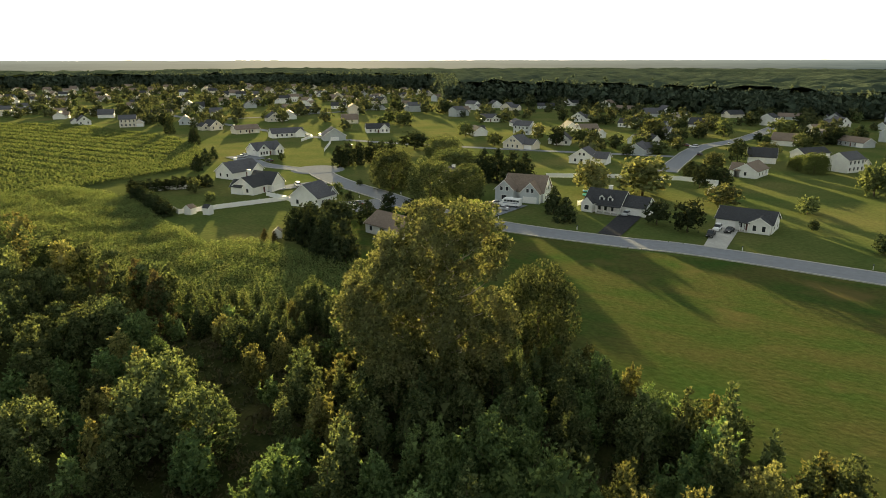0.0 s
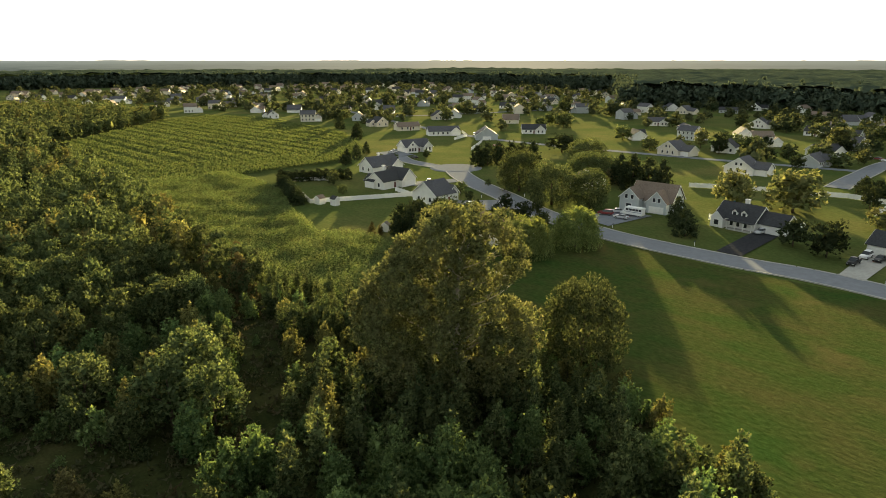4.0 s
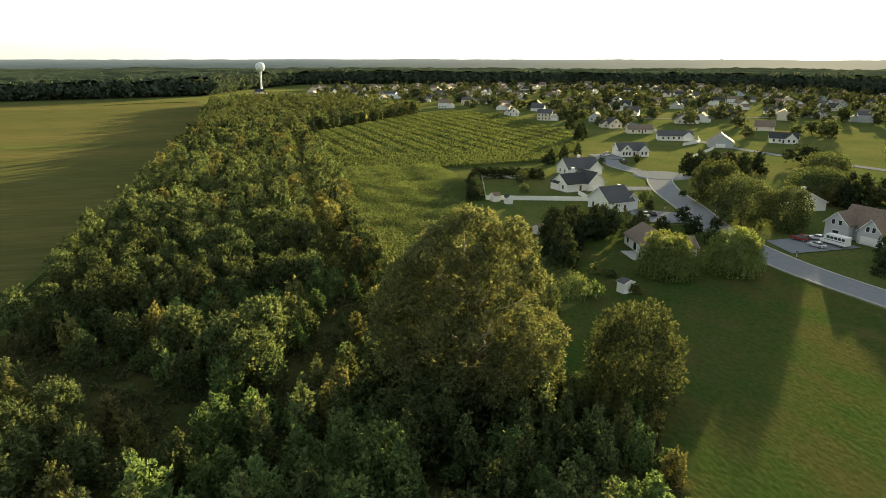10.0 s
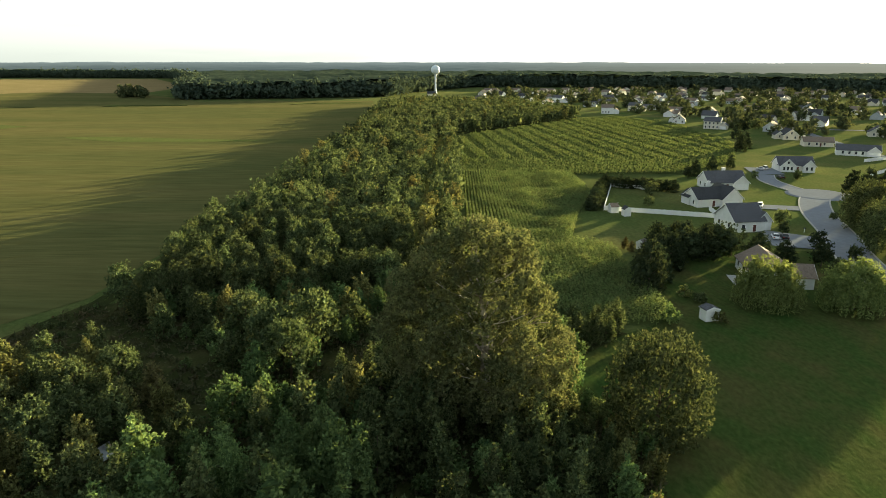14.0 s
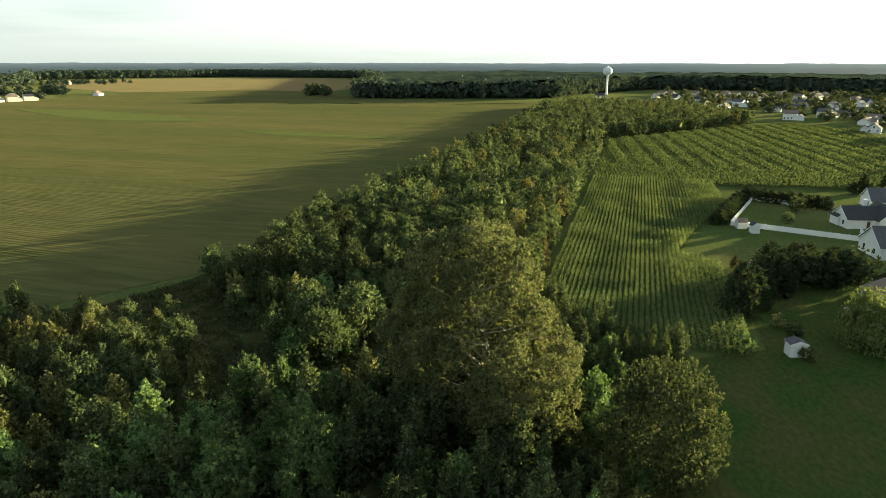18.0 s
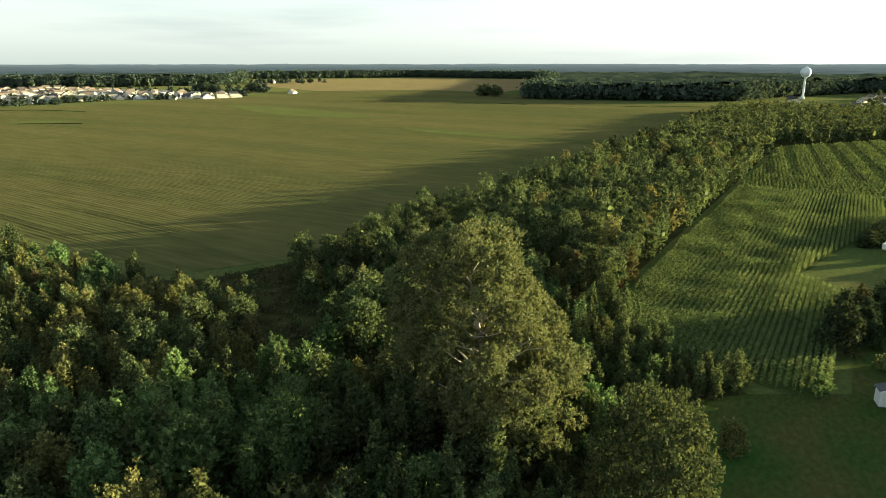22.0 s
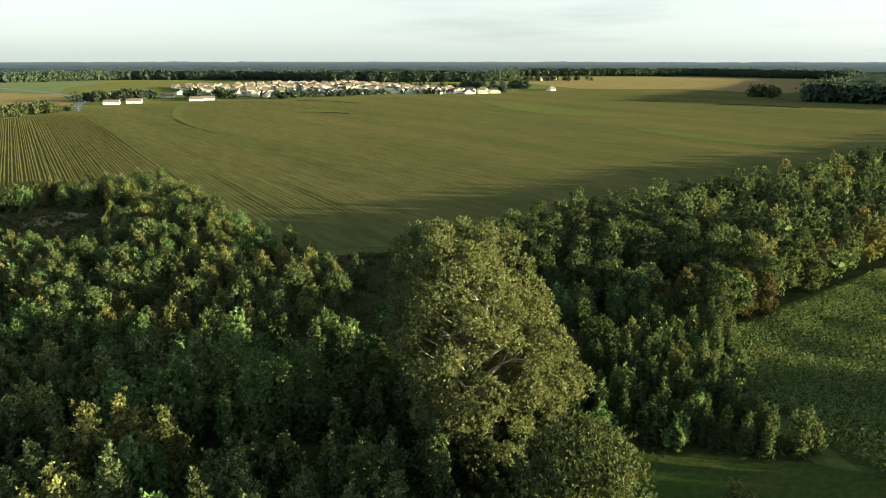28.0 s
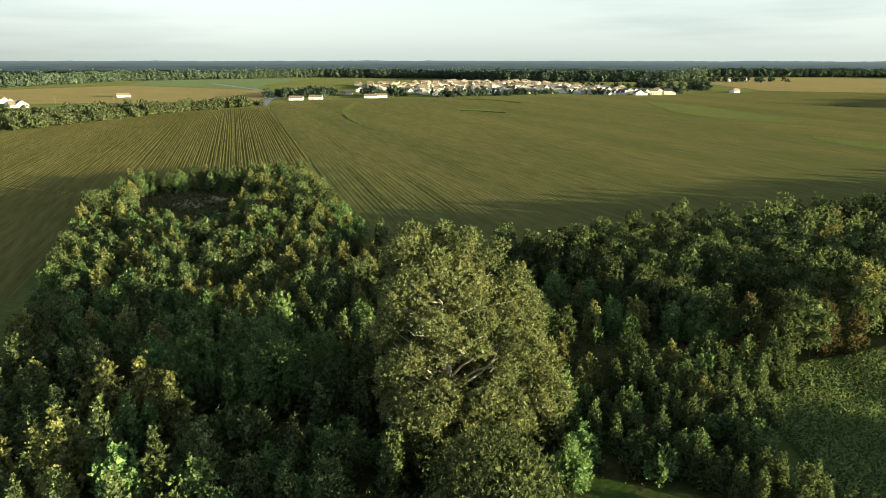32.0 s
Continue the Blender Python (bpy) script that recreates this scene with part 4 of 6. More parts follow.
# ---- scrub: trees by their own places, then thickets ----
SPOTS = [("broad0", -70, 32, 11), ("broad1", -76, 37, 11.2), ("broad2", -65, 36, 9.8), ("broad0", -82, 24, 8.6), ("gold0", -57, 47, 8), ("gold1", -51.5, 46, 8), ("gold2", -74, 61, 6.2),
         ("blue0", -33, 49, 13.2), ("blue1", -38, 46.5, 11.2), ("blue2", -35, 43.5, 9.6), ("blue3", -29.5, 50.5, 11.4), ("blue4", -42, 41, 8.4), ("blue0", -38, 31, 7.8), ("blue1", -33, 37, 10.8),
         ("blue2", -42, 33, 6.5), ("blue3", -28, 25, 7.5), ("young0", -54, 5, 8.6), ("young1", -50, 10, 8.2), ("young2", -56, 12, 6.6), ("young3", -47, 9, 8.8), ("gold1", -40, 6.5, 7.2), ("young4", -37, 13, 6.6),
         ("gold2", -41.5, 16, 7.4), ("young0", -36, 7, 6.8), ("young2", -21, 12, 6), ("gold0", -51.5, 22, 7), ("young3", -70, 2.5, 7.8), ("young4", -45, 3, 8), ("young1", -58, 0, 7.5), ("broad1", -62, -72, 9.4), ("broad2", -53, -60, 8.6), ("broad0", -40, -54, 8.6), ("broad1", -56, -84, 9), ("broad2", -60, -98, 8.5), ("young2", -48, -70, 8),
         ("gold0", -12, 49.5, 12.2), ("gold1", -8, 58.5, 11.4), ("gold2", -16, 47, 11), ("gold0", -19.5, 52, 10.4), ("young1", -5.5, 36.5, 9.4), ("young2", -1, 41, 9), ("young3", -3, 47, 9),
         ("shrub0", -27, 56, 6), ("blue4", -30, 66, 6.2), ("blue0", -37, 66, 7), ("blue1", -25, 74, 7), ("blue2", -62, 79, 7.6), ("blue3", -66, 75, 6.4), ("young4", -82, 75, 7), ("young0", -93, 68, 5), ("blue4", -68, 67, 9.5),
         ("rust0", -108.5, 56.5, 10.8), ("rust1", -121, 61, 9.5), ("rust2", -126, 62.5, 8.5), ("blue0", -76, 70, 7.2), ("young1", -72, 78, 6.5), ("blue1", -79, 80, 6), ("young2", -86, 84, 5.5), ("gold1", -88, 70, 6), ("rust2", -52, -40, 6), ("gold2", -30, -20, 6.4), ("gold0", -20, -28, 6.8), ("gold1", -24, -8, 6.2),
         ("broad0", -48, 1, 8.2), ("broad2", -54, 8, 8), ("gold0", -58, 4, 7.6), ("broad1", -43, 9, 8), ("gold2", -38, 10, 7), ("broad0", -61, 11, 7.4), ("gold1", -64, 5, 7.6), ("broad2", -36, 2, 8), ("gold0", -31, 8, 7), ("rust1", -57, 18, 6.4), ("gold2", -52, 16, 7)]
HEIGHT = {"slim": 7, "young": 8, "blue": 8, "gold": 7, "rust": 9, "broad": 9, "shrub": 2.4}
LOOKS = {"young": "slender young green tree in the scrub", "slim": "slender dark young tree beside the thicket", "blue": "leafy blue-green young tree in the thicket", "gold": "young tree with yellow-green leaves coloured as sunlit", "rust": "young tree with rusty brown leaves", "broad": "bushy rounded tree standing in the scrub", "shrub": "low leafy shrub in the scrub", "bshrub": "upright blue-green bush in the thicket", "yshrub": "yellow-green bush in the scrub"}
taken = []
for key, x, y, h in SPOTS:
    kind = key.rstrip("0123456789")
    if kind in ("gold", "blue") and h > 9.5 and x > -45:
        key = f"n{kind}{int(key[-1]) % 2}"
    s = h / HEIGHT[kind]
    wide = s if kind in ("broad",) else max(0.85, s * 0.9)
    plant(key, x, y, wide, s / wide, LOOKS[kind], "scrub trees")
    taken.append((x, y, 2.3 * wide))
taken.append((-55, 67, 2.0))


def open_ground(x, y):
    """Clearings and paths in the scrub."""
    if inside([(-98, -12), (-84, -17), (-70, -16), (-67, 0), (-61, 9), (-54, 18), (-43, 18), (-41, 25), (-50, 32), (-56, 37), (-61, 31), (-68, 25), (-74, 20), (-80, 8), (-90, -3), (-98, -2)], x, y):
        return True
    if inside([(-53, 33), (-60, 43), (-74, 51), (-98, 58), (-98, 49), (-78, 43), (-66, 39), (-60, 32)], x, y):
        return True
    if inside([(-6, -74), (-32, -70), (-42, -110), (-22, -126), (-3, -114)], x, y):
        return True
    return inside([(-60, -34), (-98, -14), (-98, 0), (-78, -6), (-62, -24)], x, y)


def canopy(x, y):
    """How tall the scrub stands: highest in the thicket under the sycamore."""
    h = 7.4 + 4.2 * math.exp(-((x + 34) ** 2 + (y - 48) ** 2) / 500) + 1.2 * math.exp(-((x + 50) ** 2 + (y - 4) ** 2) / 400) + 2.2 * math.exp(-((x + 10) ** 2 + (y - 46) ** 2) / 260)
    if -74 < y < -46 and x > -44:
        h *= 0.68
    if y > 76:
        h *= 0.7
    return h + 1.6 * noise.noise((x * 0.06, y * 0.06, 3.5))


random.seed(7)
count = {}
tries = 0
while tries < 7000:
    tries += 1
    x, y = random.uniform(-110, 24), random.uniform(-148, 93)
    if not inside(SCRUB_POLY, x, y):
        continue
    gap = open_ground(x, y)
    if gap and random.random() < 0.93:
        continue
    h = canopy(x, y)
    if gap:
        kind, s = random.choice(["shrub", "shrub", "shrub", "bshrub"]), random.uniform(0.35, 0.7)
    elif x < -64 and y > 60:
        kind = random.choice(["slim", "slim", "slim", "bshrub", "young"])
        s = random.uniform(0.75, 1.05)
    elif math.hypot(x + 46, y - 65) < 17:
        # darker-leaved kinds here, putting the sycamore's shade into the leaf colour
        kind = random.choice(["young", "slim", "young", "bshrub"])
    elif math.hypot(x + 35, y - 50) < 27:
        kind = random.choice(["blue", "blue", "blue", "young", "bshrub", "slim"])
    elif -64 < x < -32 and -20 < y < 26:
        # mostly golden kinds, whose leaf colour stands for sunlit crowns here
        kind = random.choice(["gold", "gold", "gold", "young", "young", "yshrub"])
    elif x > -20 and y > 20:
        kind = random.choice(["gold", "young", "young", "slim", "yshrub"])
    else:
        kind = random.choice(["young", "gold", "broad", "young", "gold", "blue", "bshrub"])
    if kind in ("shrub", "yshrub", "bshrub"):
        s = s if gap else random.uniform(0.9, 1.7)
    elif not (x < -64 and y > 60):
        s = h / HEIGHT[kind] * random.uniform(0.82, 1.12)
    room = {"young": 2.15, "blue": 2.2, "gold": 2.0, "broad": 3.3, "slim": 1.05, "shrub": 1.4, "bshrub": 1.0, "yshrub": 1.1}[kind] * s
    if any((x - a) ** 2 + (y - b) ** 2 < (room + c) ** 2 * 0.72 for a, b, c in taken):
        continue
    if count.get(kind, 0) > {"young": 190, "blue": 150, "gold": 170, "broad": 60}.get(kind, 200):
        continue
    count[kind] = count.get(kind, 0) + 1
    taken.append((x, y, room))
    plant(f"{kind}{random.randrange(3)}", x, y, s, random.uniform(0.92, 1.1), LOOKS[kind], "scrub bushes" if kind in ("shrub", "yshrub", "bshrub") else "scrub trees")

# weeds and low growth between the bushes
WEEDS = []
for k in range(4):
    g = np.random.default_rng(300 + k)
    n = 16
    p = np.stack([g.normal(0, 0.5, n), g.normal(0, 0.5, n), g.uniform(0.05, 0.75, n)], -1)
    v, f = leaves(g, p, unit(g.normal(size=(n, 3)) + [0, 0, 0.6]), 0.3, 0.4)
    WEEDS.append((v, [f]))
rng = np.random.default_rng(9)
rows = []
while len(rows) < 5200:
    x, y = rng.uniform(-110, 24), rng.uniform(-148, 93)
    if inside(SCRUB_POLY, x, y):
        rows.append((rng.integers(4), x, y, 0, rng.uniform(0.7, 1.5), rng.uniform(0.6, 1.4), rng.uniform(0, 6.28)))
thing("weeds", "rank weeds and low brambles between the bushes", "weeds", kind="stuff", mesh=scatter_mesh("weeds", WEEDS, rows, LEAF_WEED))

# ---- the wood and its hedgerow ----
random.seed(21)
near, far = [], []
grid = {}
for i in range(26000):
    x, y = random.uniform(-748, -86), random.uniform(-16, 168)
    if not inside(WOODS_POLY, x, y) or (49.6 < y < 54.2 and x > -400):
        continue
    gap = 5.2 if x > -300 else 5.8
    cell = (int(x // gap), int(y // gap))
    if any((x - a) ** 2 + (y - b) ** 2 < gap * gap for dx in (-1, 0, 1) for dy in (-1, 0, 1) for a, b in grid.get((cell[0] + dx, cell[1] + dy), [])):
        continue
    grid.setdefault(cell, []).append((x, y))
    if y > 56:
        y += random.uniform(-1.2, 2.2)
    (near if x > -150 else far).append((x, y))
near.sort(key=lambda p: -p[0])
per = {}
for x, y in near[:330]:
    hedge = y > 54
    kind = random.choice(["rust", "wgold", "wood", "wood"]) if hedge else random.choice(["wood", "wood", "wood", "broad", "wood", "broad"])
    if per.get(kind, 0) >= {"broad": 90, "rust": 34}.get(kind, 200):
        kind = min(("wood", "wgold"), key=lambda q: per.get(q, 0))
    per[kind] = per.get(kind, 0) + 1
    s = random.uniform(0.9, 1.35) if kind != "broad" else random.uniform(0.8, 1.1)
    plant(f"{kind}{random.randrange(3)}", x, y, s * 0.95, random.uniform(0.95, 1.2), "sunlit tree of the hedgerow beside the corn" if hedge else "young tree in a dense wood", "hedgerow trees" if hedge else "wood trees")
plant("young4", -146.5, 58.5, 1.45, 1.15, "taller tree of the hedgerow beside the corn", "hedgerow trees")
far += near[330:]
WOOD = []
for k in range(6):
    g = np.random.default_rng(400 + k)
    WOOD.append(crown_arrays(g, dome(g, 10.0, 5.8, 0.1, 16), 650, 0.24, skip=3, heft=20, reach=(0.6, 1.8), jitter=0.2))
WOOD2 = []
for k in range(4):
    g = np.random.default_rng(430 + k)
    WOOD2.append(crown_arrays(g, dome(g, 9.8, 6.4, 0.1, 9), 120, 0.48, skip=3, heft=20, reach=(0.4, 1.4), jitter=0.2))
mid = [(random.randrange(6), x, y, 0, random.uniform(0.85, 1.25), random.uniform(0.9, 1.2), random.uniform(0, 6.28)) for x, y in far if x > -330]
back = [(random.randrange(4), x, y, 0, random.uniform(0.9, 1.3), random.uniform(0.9, 1.15), random.uniform(0, 6.28)) for x, y in far if x <= -330]
for share, (mat, text) in enumerate(((LEAF, "dense green trees deeper in the young wood"), (LEAF_GOLD, "yellowing trees deeper in the young wood"), (LEAF_DARK, "dark trees deeper in the young wood"))):
    pick = [r for i, r in enumerate(mid) if (0 if i % 20 < 16 else 1 if i % 20 < 18 else 2) == share]
    thing("wood_trees", text, "woods", kind="stuff", mesh=scatter_mesh("wood_trees", WOOD, pick, mat))
    pick = [r for i, r in enumerate(back) if (0 if i % 20 < 16 else 1 if i % 20 < 18 else 2) == share]
    thing("far_wood_trees", text.replace("deeper", "far off"), "woods", kind="stuff", mesh=scatter_mesh("far_wood_trees", WOOD2, pick, mat))

# ---- corn ----
CORN = []
for k in range(4):
    g = np.random.default_rng(500 + k)
    n = 12
    a = g.uniform(0, 6.28, n)
    z = g.uniform(0.4, 2.0, n)
    p = np.stack([0.3 * np.cos(a), 0.14 * np.sin(a), z], -1)
    v, f = leaves(g, p, unit(np.stack([np.cos(a) * 0.4, np.sin(a) * 0.4, np.full(n, 0.8)], -1) + 0.3 * g.normal(size=(n, 3))), 0.3, 0.26)
    CORN.append((v, [f]))
CORN_FAR = []
for k in range(3):
    g = np.random.default_rng(520 + k)
    n = 6
    p = np.stack([g.uniform(-0.9, 0.9, n), g.normal(0, 0.25, n), g.uniform(0.5, 1.8, n)], -1)
    v, f = leaves(g, p, unit(g.normal(size=(n, 3)) * 0.6 + [0, 0, 0.8]), 0.6, 0.4)
    CORN_FAR.append((v, [f]))
rng = np.random.default_rng(33)
rows = []
for y in np.arange(65.5, 112, 1.1):
    for x in np.arange(-262, -88, 0.62):
        if inside(CORN_POLY, x, y) and noise.noise((x * 0.05, y * 0.05, 9)) > -0.75:
            s = 1.0 + 0.25 * noise.noise((x * 0.1, y * 0.1, 4))
            rows.append((rng.integers(4), x + rng.uniform(-0.4, 0.4), y + rng.uniform(-0.1, 0.1), 0, s, s * rng.uniform(0.85, 1.1), rng.uniform(0, 6.28)))
thing("corn_rows", "standing green corn in long straight rows", "corn", kind="stuff", mesh=scatter_mesh("corn_rows", CORN, rows, LEAF_CORN))
rows = []
c, n = math.cos(radians(7)), math.sin(radians(7))
for b in np.arange(60, 300, 1.5):
    for a in np.arange(-590, -225, 1.7):
        x, y = a * c - b * n - 20, a * n + b * c + 30
        if not inside(CORN_POLY, x, y) or (x > -262 and y < 112):
            continue
        band = (b / 11.0) % 1.0
        s = (1.0 if band < 0.6 else 0.68) * (1 + 0.2 * noise.noise((x * 0.06, y * 0.06, 2)))
        if x > -300:
            s = 0.95
        rows.append((rng.integers(3), x + rng.uniform(-0.6, 0.6), y + rng.uniform(-0.4, 0.4), 0, 1.0, s, rng.uniform(-0.3, 0.3) + radians(7)))
thing("far_corn_rows", "yellow-green crop in broad stripes across the field", "corn", kind="stuff", mesh=scatter_mesh("far_corn_rows", CORN_FAR, rows, LEAF_CROP))

# ---- rows of beans and of the dry crop nearest the scrub ----
def ridge_rows(poly, xs, ys, lean, half, height, skip, fade):
    """Long leafy ridges, one a crop row, with uneven tops."""
    v, f = [], []
    for i, x in enumerate(xs):
        if i % skip == 0:
            continue
        last, shift = None, random.uniform(0, 2.6)
        x += random.uniform(-0.45, 0.45)
        for y in ys + shift:
            xx = x + lean * y + 0.12 * noise.noise((x, y * 0.3, 1))
            if not inside(poly, xx, y):
                last = None
                continue
            h = height * (0.8 + 0.7 * noise.noise((x * 1.7, y * 0.2, 6)) + 0.3 * noise.noise((x * 0.04, y * 0.03, 2)))
            h *= min(1, max(0.02, (y - ys[0]) / fade)) * min(1, max(0.02, (x - xs[0]) / fade))
            w = half * (1 + 0.5 * noise.noise((x * 2.3, y * 0.2, 3)))
            k = len(v)
            v += [(xx - w, y, 0.02), (xx - w * 0.5, y, 0.08 + h), (xx + w * 0.5, y, 0.08 + h * 0.95), (xx + w, y, 0.02)]
            if last is not None:
                f += [(last + j, last + j + 1, k + j + 1, k + j) for j in range(3)]
            last = k
    return np.array(v), np.array(f)[:, ::-1]


ys = np.concatenate([np.arange(-280, -150, 2.8), np.arange(-150, -10, 1.5)])
v, f = ridge_rows(SOY_POLY, np.arange(-262, -58, 1.8), ys, 0.055, 0.88, 0.035, 31, 120)
thing("bean_rows", "low golden-green soybean plants in rows", "soybeans", kind="stuff", mesh=mesh_of("bean_rows", v, [f], SOY))
v, f = ridge_rows(ROW_POLY, np.arange(-110, 190, 1.25), np.arange(-560, -14, 4.5), 0.055, 0.56, 0.13, 900, 20)
thing("crop_rows", "dry tan crop standing in straight rows", "crop", kind="stuff", mesh=mesh_of("crop_rows", v, [f], ROWCROP))


# ---- houses ----
WINDOW_CACHE, BLOCK_CACHE = {}, {}


def cached(key, make):
    if key not in BLOCK_CACHE:
        BLOCK_CACHE[key] = make()
    return BLOCK_CACHE[key]


def wall_mesh(w, d, h, rise, across, mat):
    """A block with gable ends; across: the ridge runs front to back."""
    s = Shape()
    if across:
        ring = [(-w / 2, h), (-w / 2, 0), (w / 2, 0), (w / 2, h), (0, h + rise)]
        v = [(x, -d / 2, z) for x, z in ring] + [(x, d / 2, z) for x, z in ring]
    else:
        ring = [(d / 2, h), (d / 2, 0), (-d / 2, 0), (-d / 2, h), (0, h + rise)]
        v = [(-w / 2, y, z) for y, z in ring] + [(w / 2, y, z) for y, z in ring]
    s.add(v, [(0, 1, 2, 3, 4), (9, 8, 7, 6, 5), (0, 5, 6, 1), (1, 6, 7, 2), (2, 7, 8, 3)])
    return s.mesh("wall", mat)


def roof_mesh(w, d, h, rise, across, mat, over=None, thick=0.18):
    over = (0.4 if w > 4 else 0.12) if over is None else over
    s = Shape()
    span, length = (w, d) if across else (d, w)
    k = rise / (span / 2)
    e = span / 2 + over
    ring = [(-e, h - over * k + 0.02), (0, h + rise + 0.02), (e, h - over * k + 0.02), (e, h - over * k + thick), (0, h + rise + thick + 0.05), (-e, h - over * k + thick)]
    half = length / 2 + over
    turn = (lambda a, b, z: (a, b, z)) if across else (lambda a, b, z: (b, a, z))
    v = [turn(a, -half, z) for a, z in ring] + [turn(a, half, z) for a, z in ring]
    f = [(0, 1, 4, 5), (1, 2, 3, 4), (11, 10, 7, 6), (10, 9, 8, 7)] + [(i, i + 6, (i + 1) % 6 + 6, (i + 1) % 6) for i in range(6)]
    s.add(v, f)
    return s.mesh("roof", mat)


def fascia_mesh(w, d, h, rise, across):
    over = 0.42 if w > 4 else 0.13
    """White boards along the sloping gable edges."""
    s = Shape()
    span, length = (w, d) if across else (d, w)
    k = rise / (span / 2)
    for end in (-1, 1):
        b0, b1 = end * (length / 2 + over), end * (length / 2 + over + 0.05)
        for side in (-1, 1):
            e = side * (span / 2 + over)
            q = [(e, h - over * k - 0.12), (0, h + rise - 0.12), (0, h + rise + 0.16), (e, h - over * k + 0.16)]
            v = [((a, b, z) if across else (b, a, z)) for b in (b0, b1) for a, z in q]
            s.add(v, [(0, 1, 2, 3), (7, 6, 5, 4), (0, 4, 5, 1), (1, 5, 6, 2), (2, 6, 7, 3), (3, 7, 4, 0)])
    return s.mesh("fascia", TRIM)


def window_meshes(w, h):
    def make():
        o, f = 0.1, Shape()
        ring = [(-1, -1), (1, -1), (1, 1), (-1, 1)]
        v = [(a * (w / 2 + e), y, c * (h / 2 + e)) for e, y in ((o, 0), (o, -0.08), (0, -0.08), (0, -0.02)) for a, c in ring]
        f.add(v, [(4 * k + i, 4 * k + (i + 1) % 4, 4 * k + 4 + (i + 1) % 4, 4 * k + 4 + i) for k in range(3) for i in range(4)])
        return f.mesh("window", TRIM), Shape().box(-w / 2, -0.035, -h / 2, w / 2, -0.01, h / 2).mesh("pane", PANE)
    return cached(("window", w, h), make)


def shutter_mesh(h):
    return cached(("shutter", h), lambda: Shape().box(-0.22, -0.05, -h / 2, 0.22, 0, h / 2).mesh("shutter", SHUTTER))


FACES = {"front": 0, "right": 90, "back": 180, "left": 270}


def on_face(bx, by, w, d, face, u, z, proud=0.0):
    """A pose on a block's face, u along it from its middle; the pose's -y points outwards."""
    half = d / 2 if face in ("front", "back") else w / 2
    return pose(bx, by, 0, 0, 0, FACES[face]) @ pose(u, -half - proud, z)


def add_window(root, at, w=1.0, h=1.4, shutters=False):
    frame_me, pane_me = window_meshes(w, h)
    win = part("window", frame_me, root, "", at)
    part("pane", pane_me, win, "dark reflecting glass")
    if shutters:
        for side in (-1, 1):
            part("shutter", shutter_mesh(h), root, "dark shutter", at @ pose(side * (w / 2 + 0.36), 0, 0))


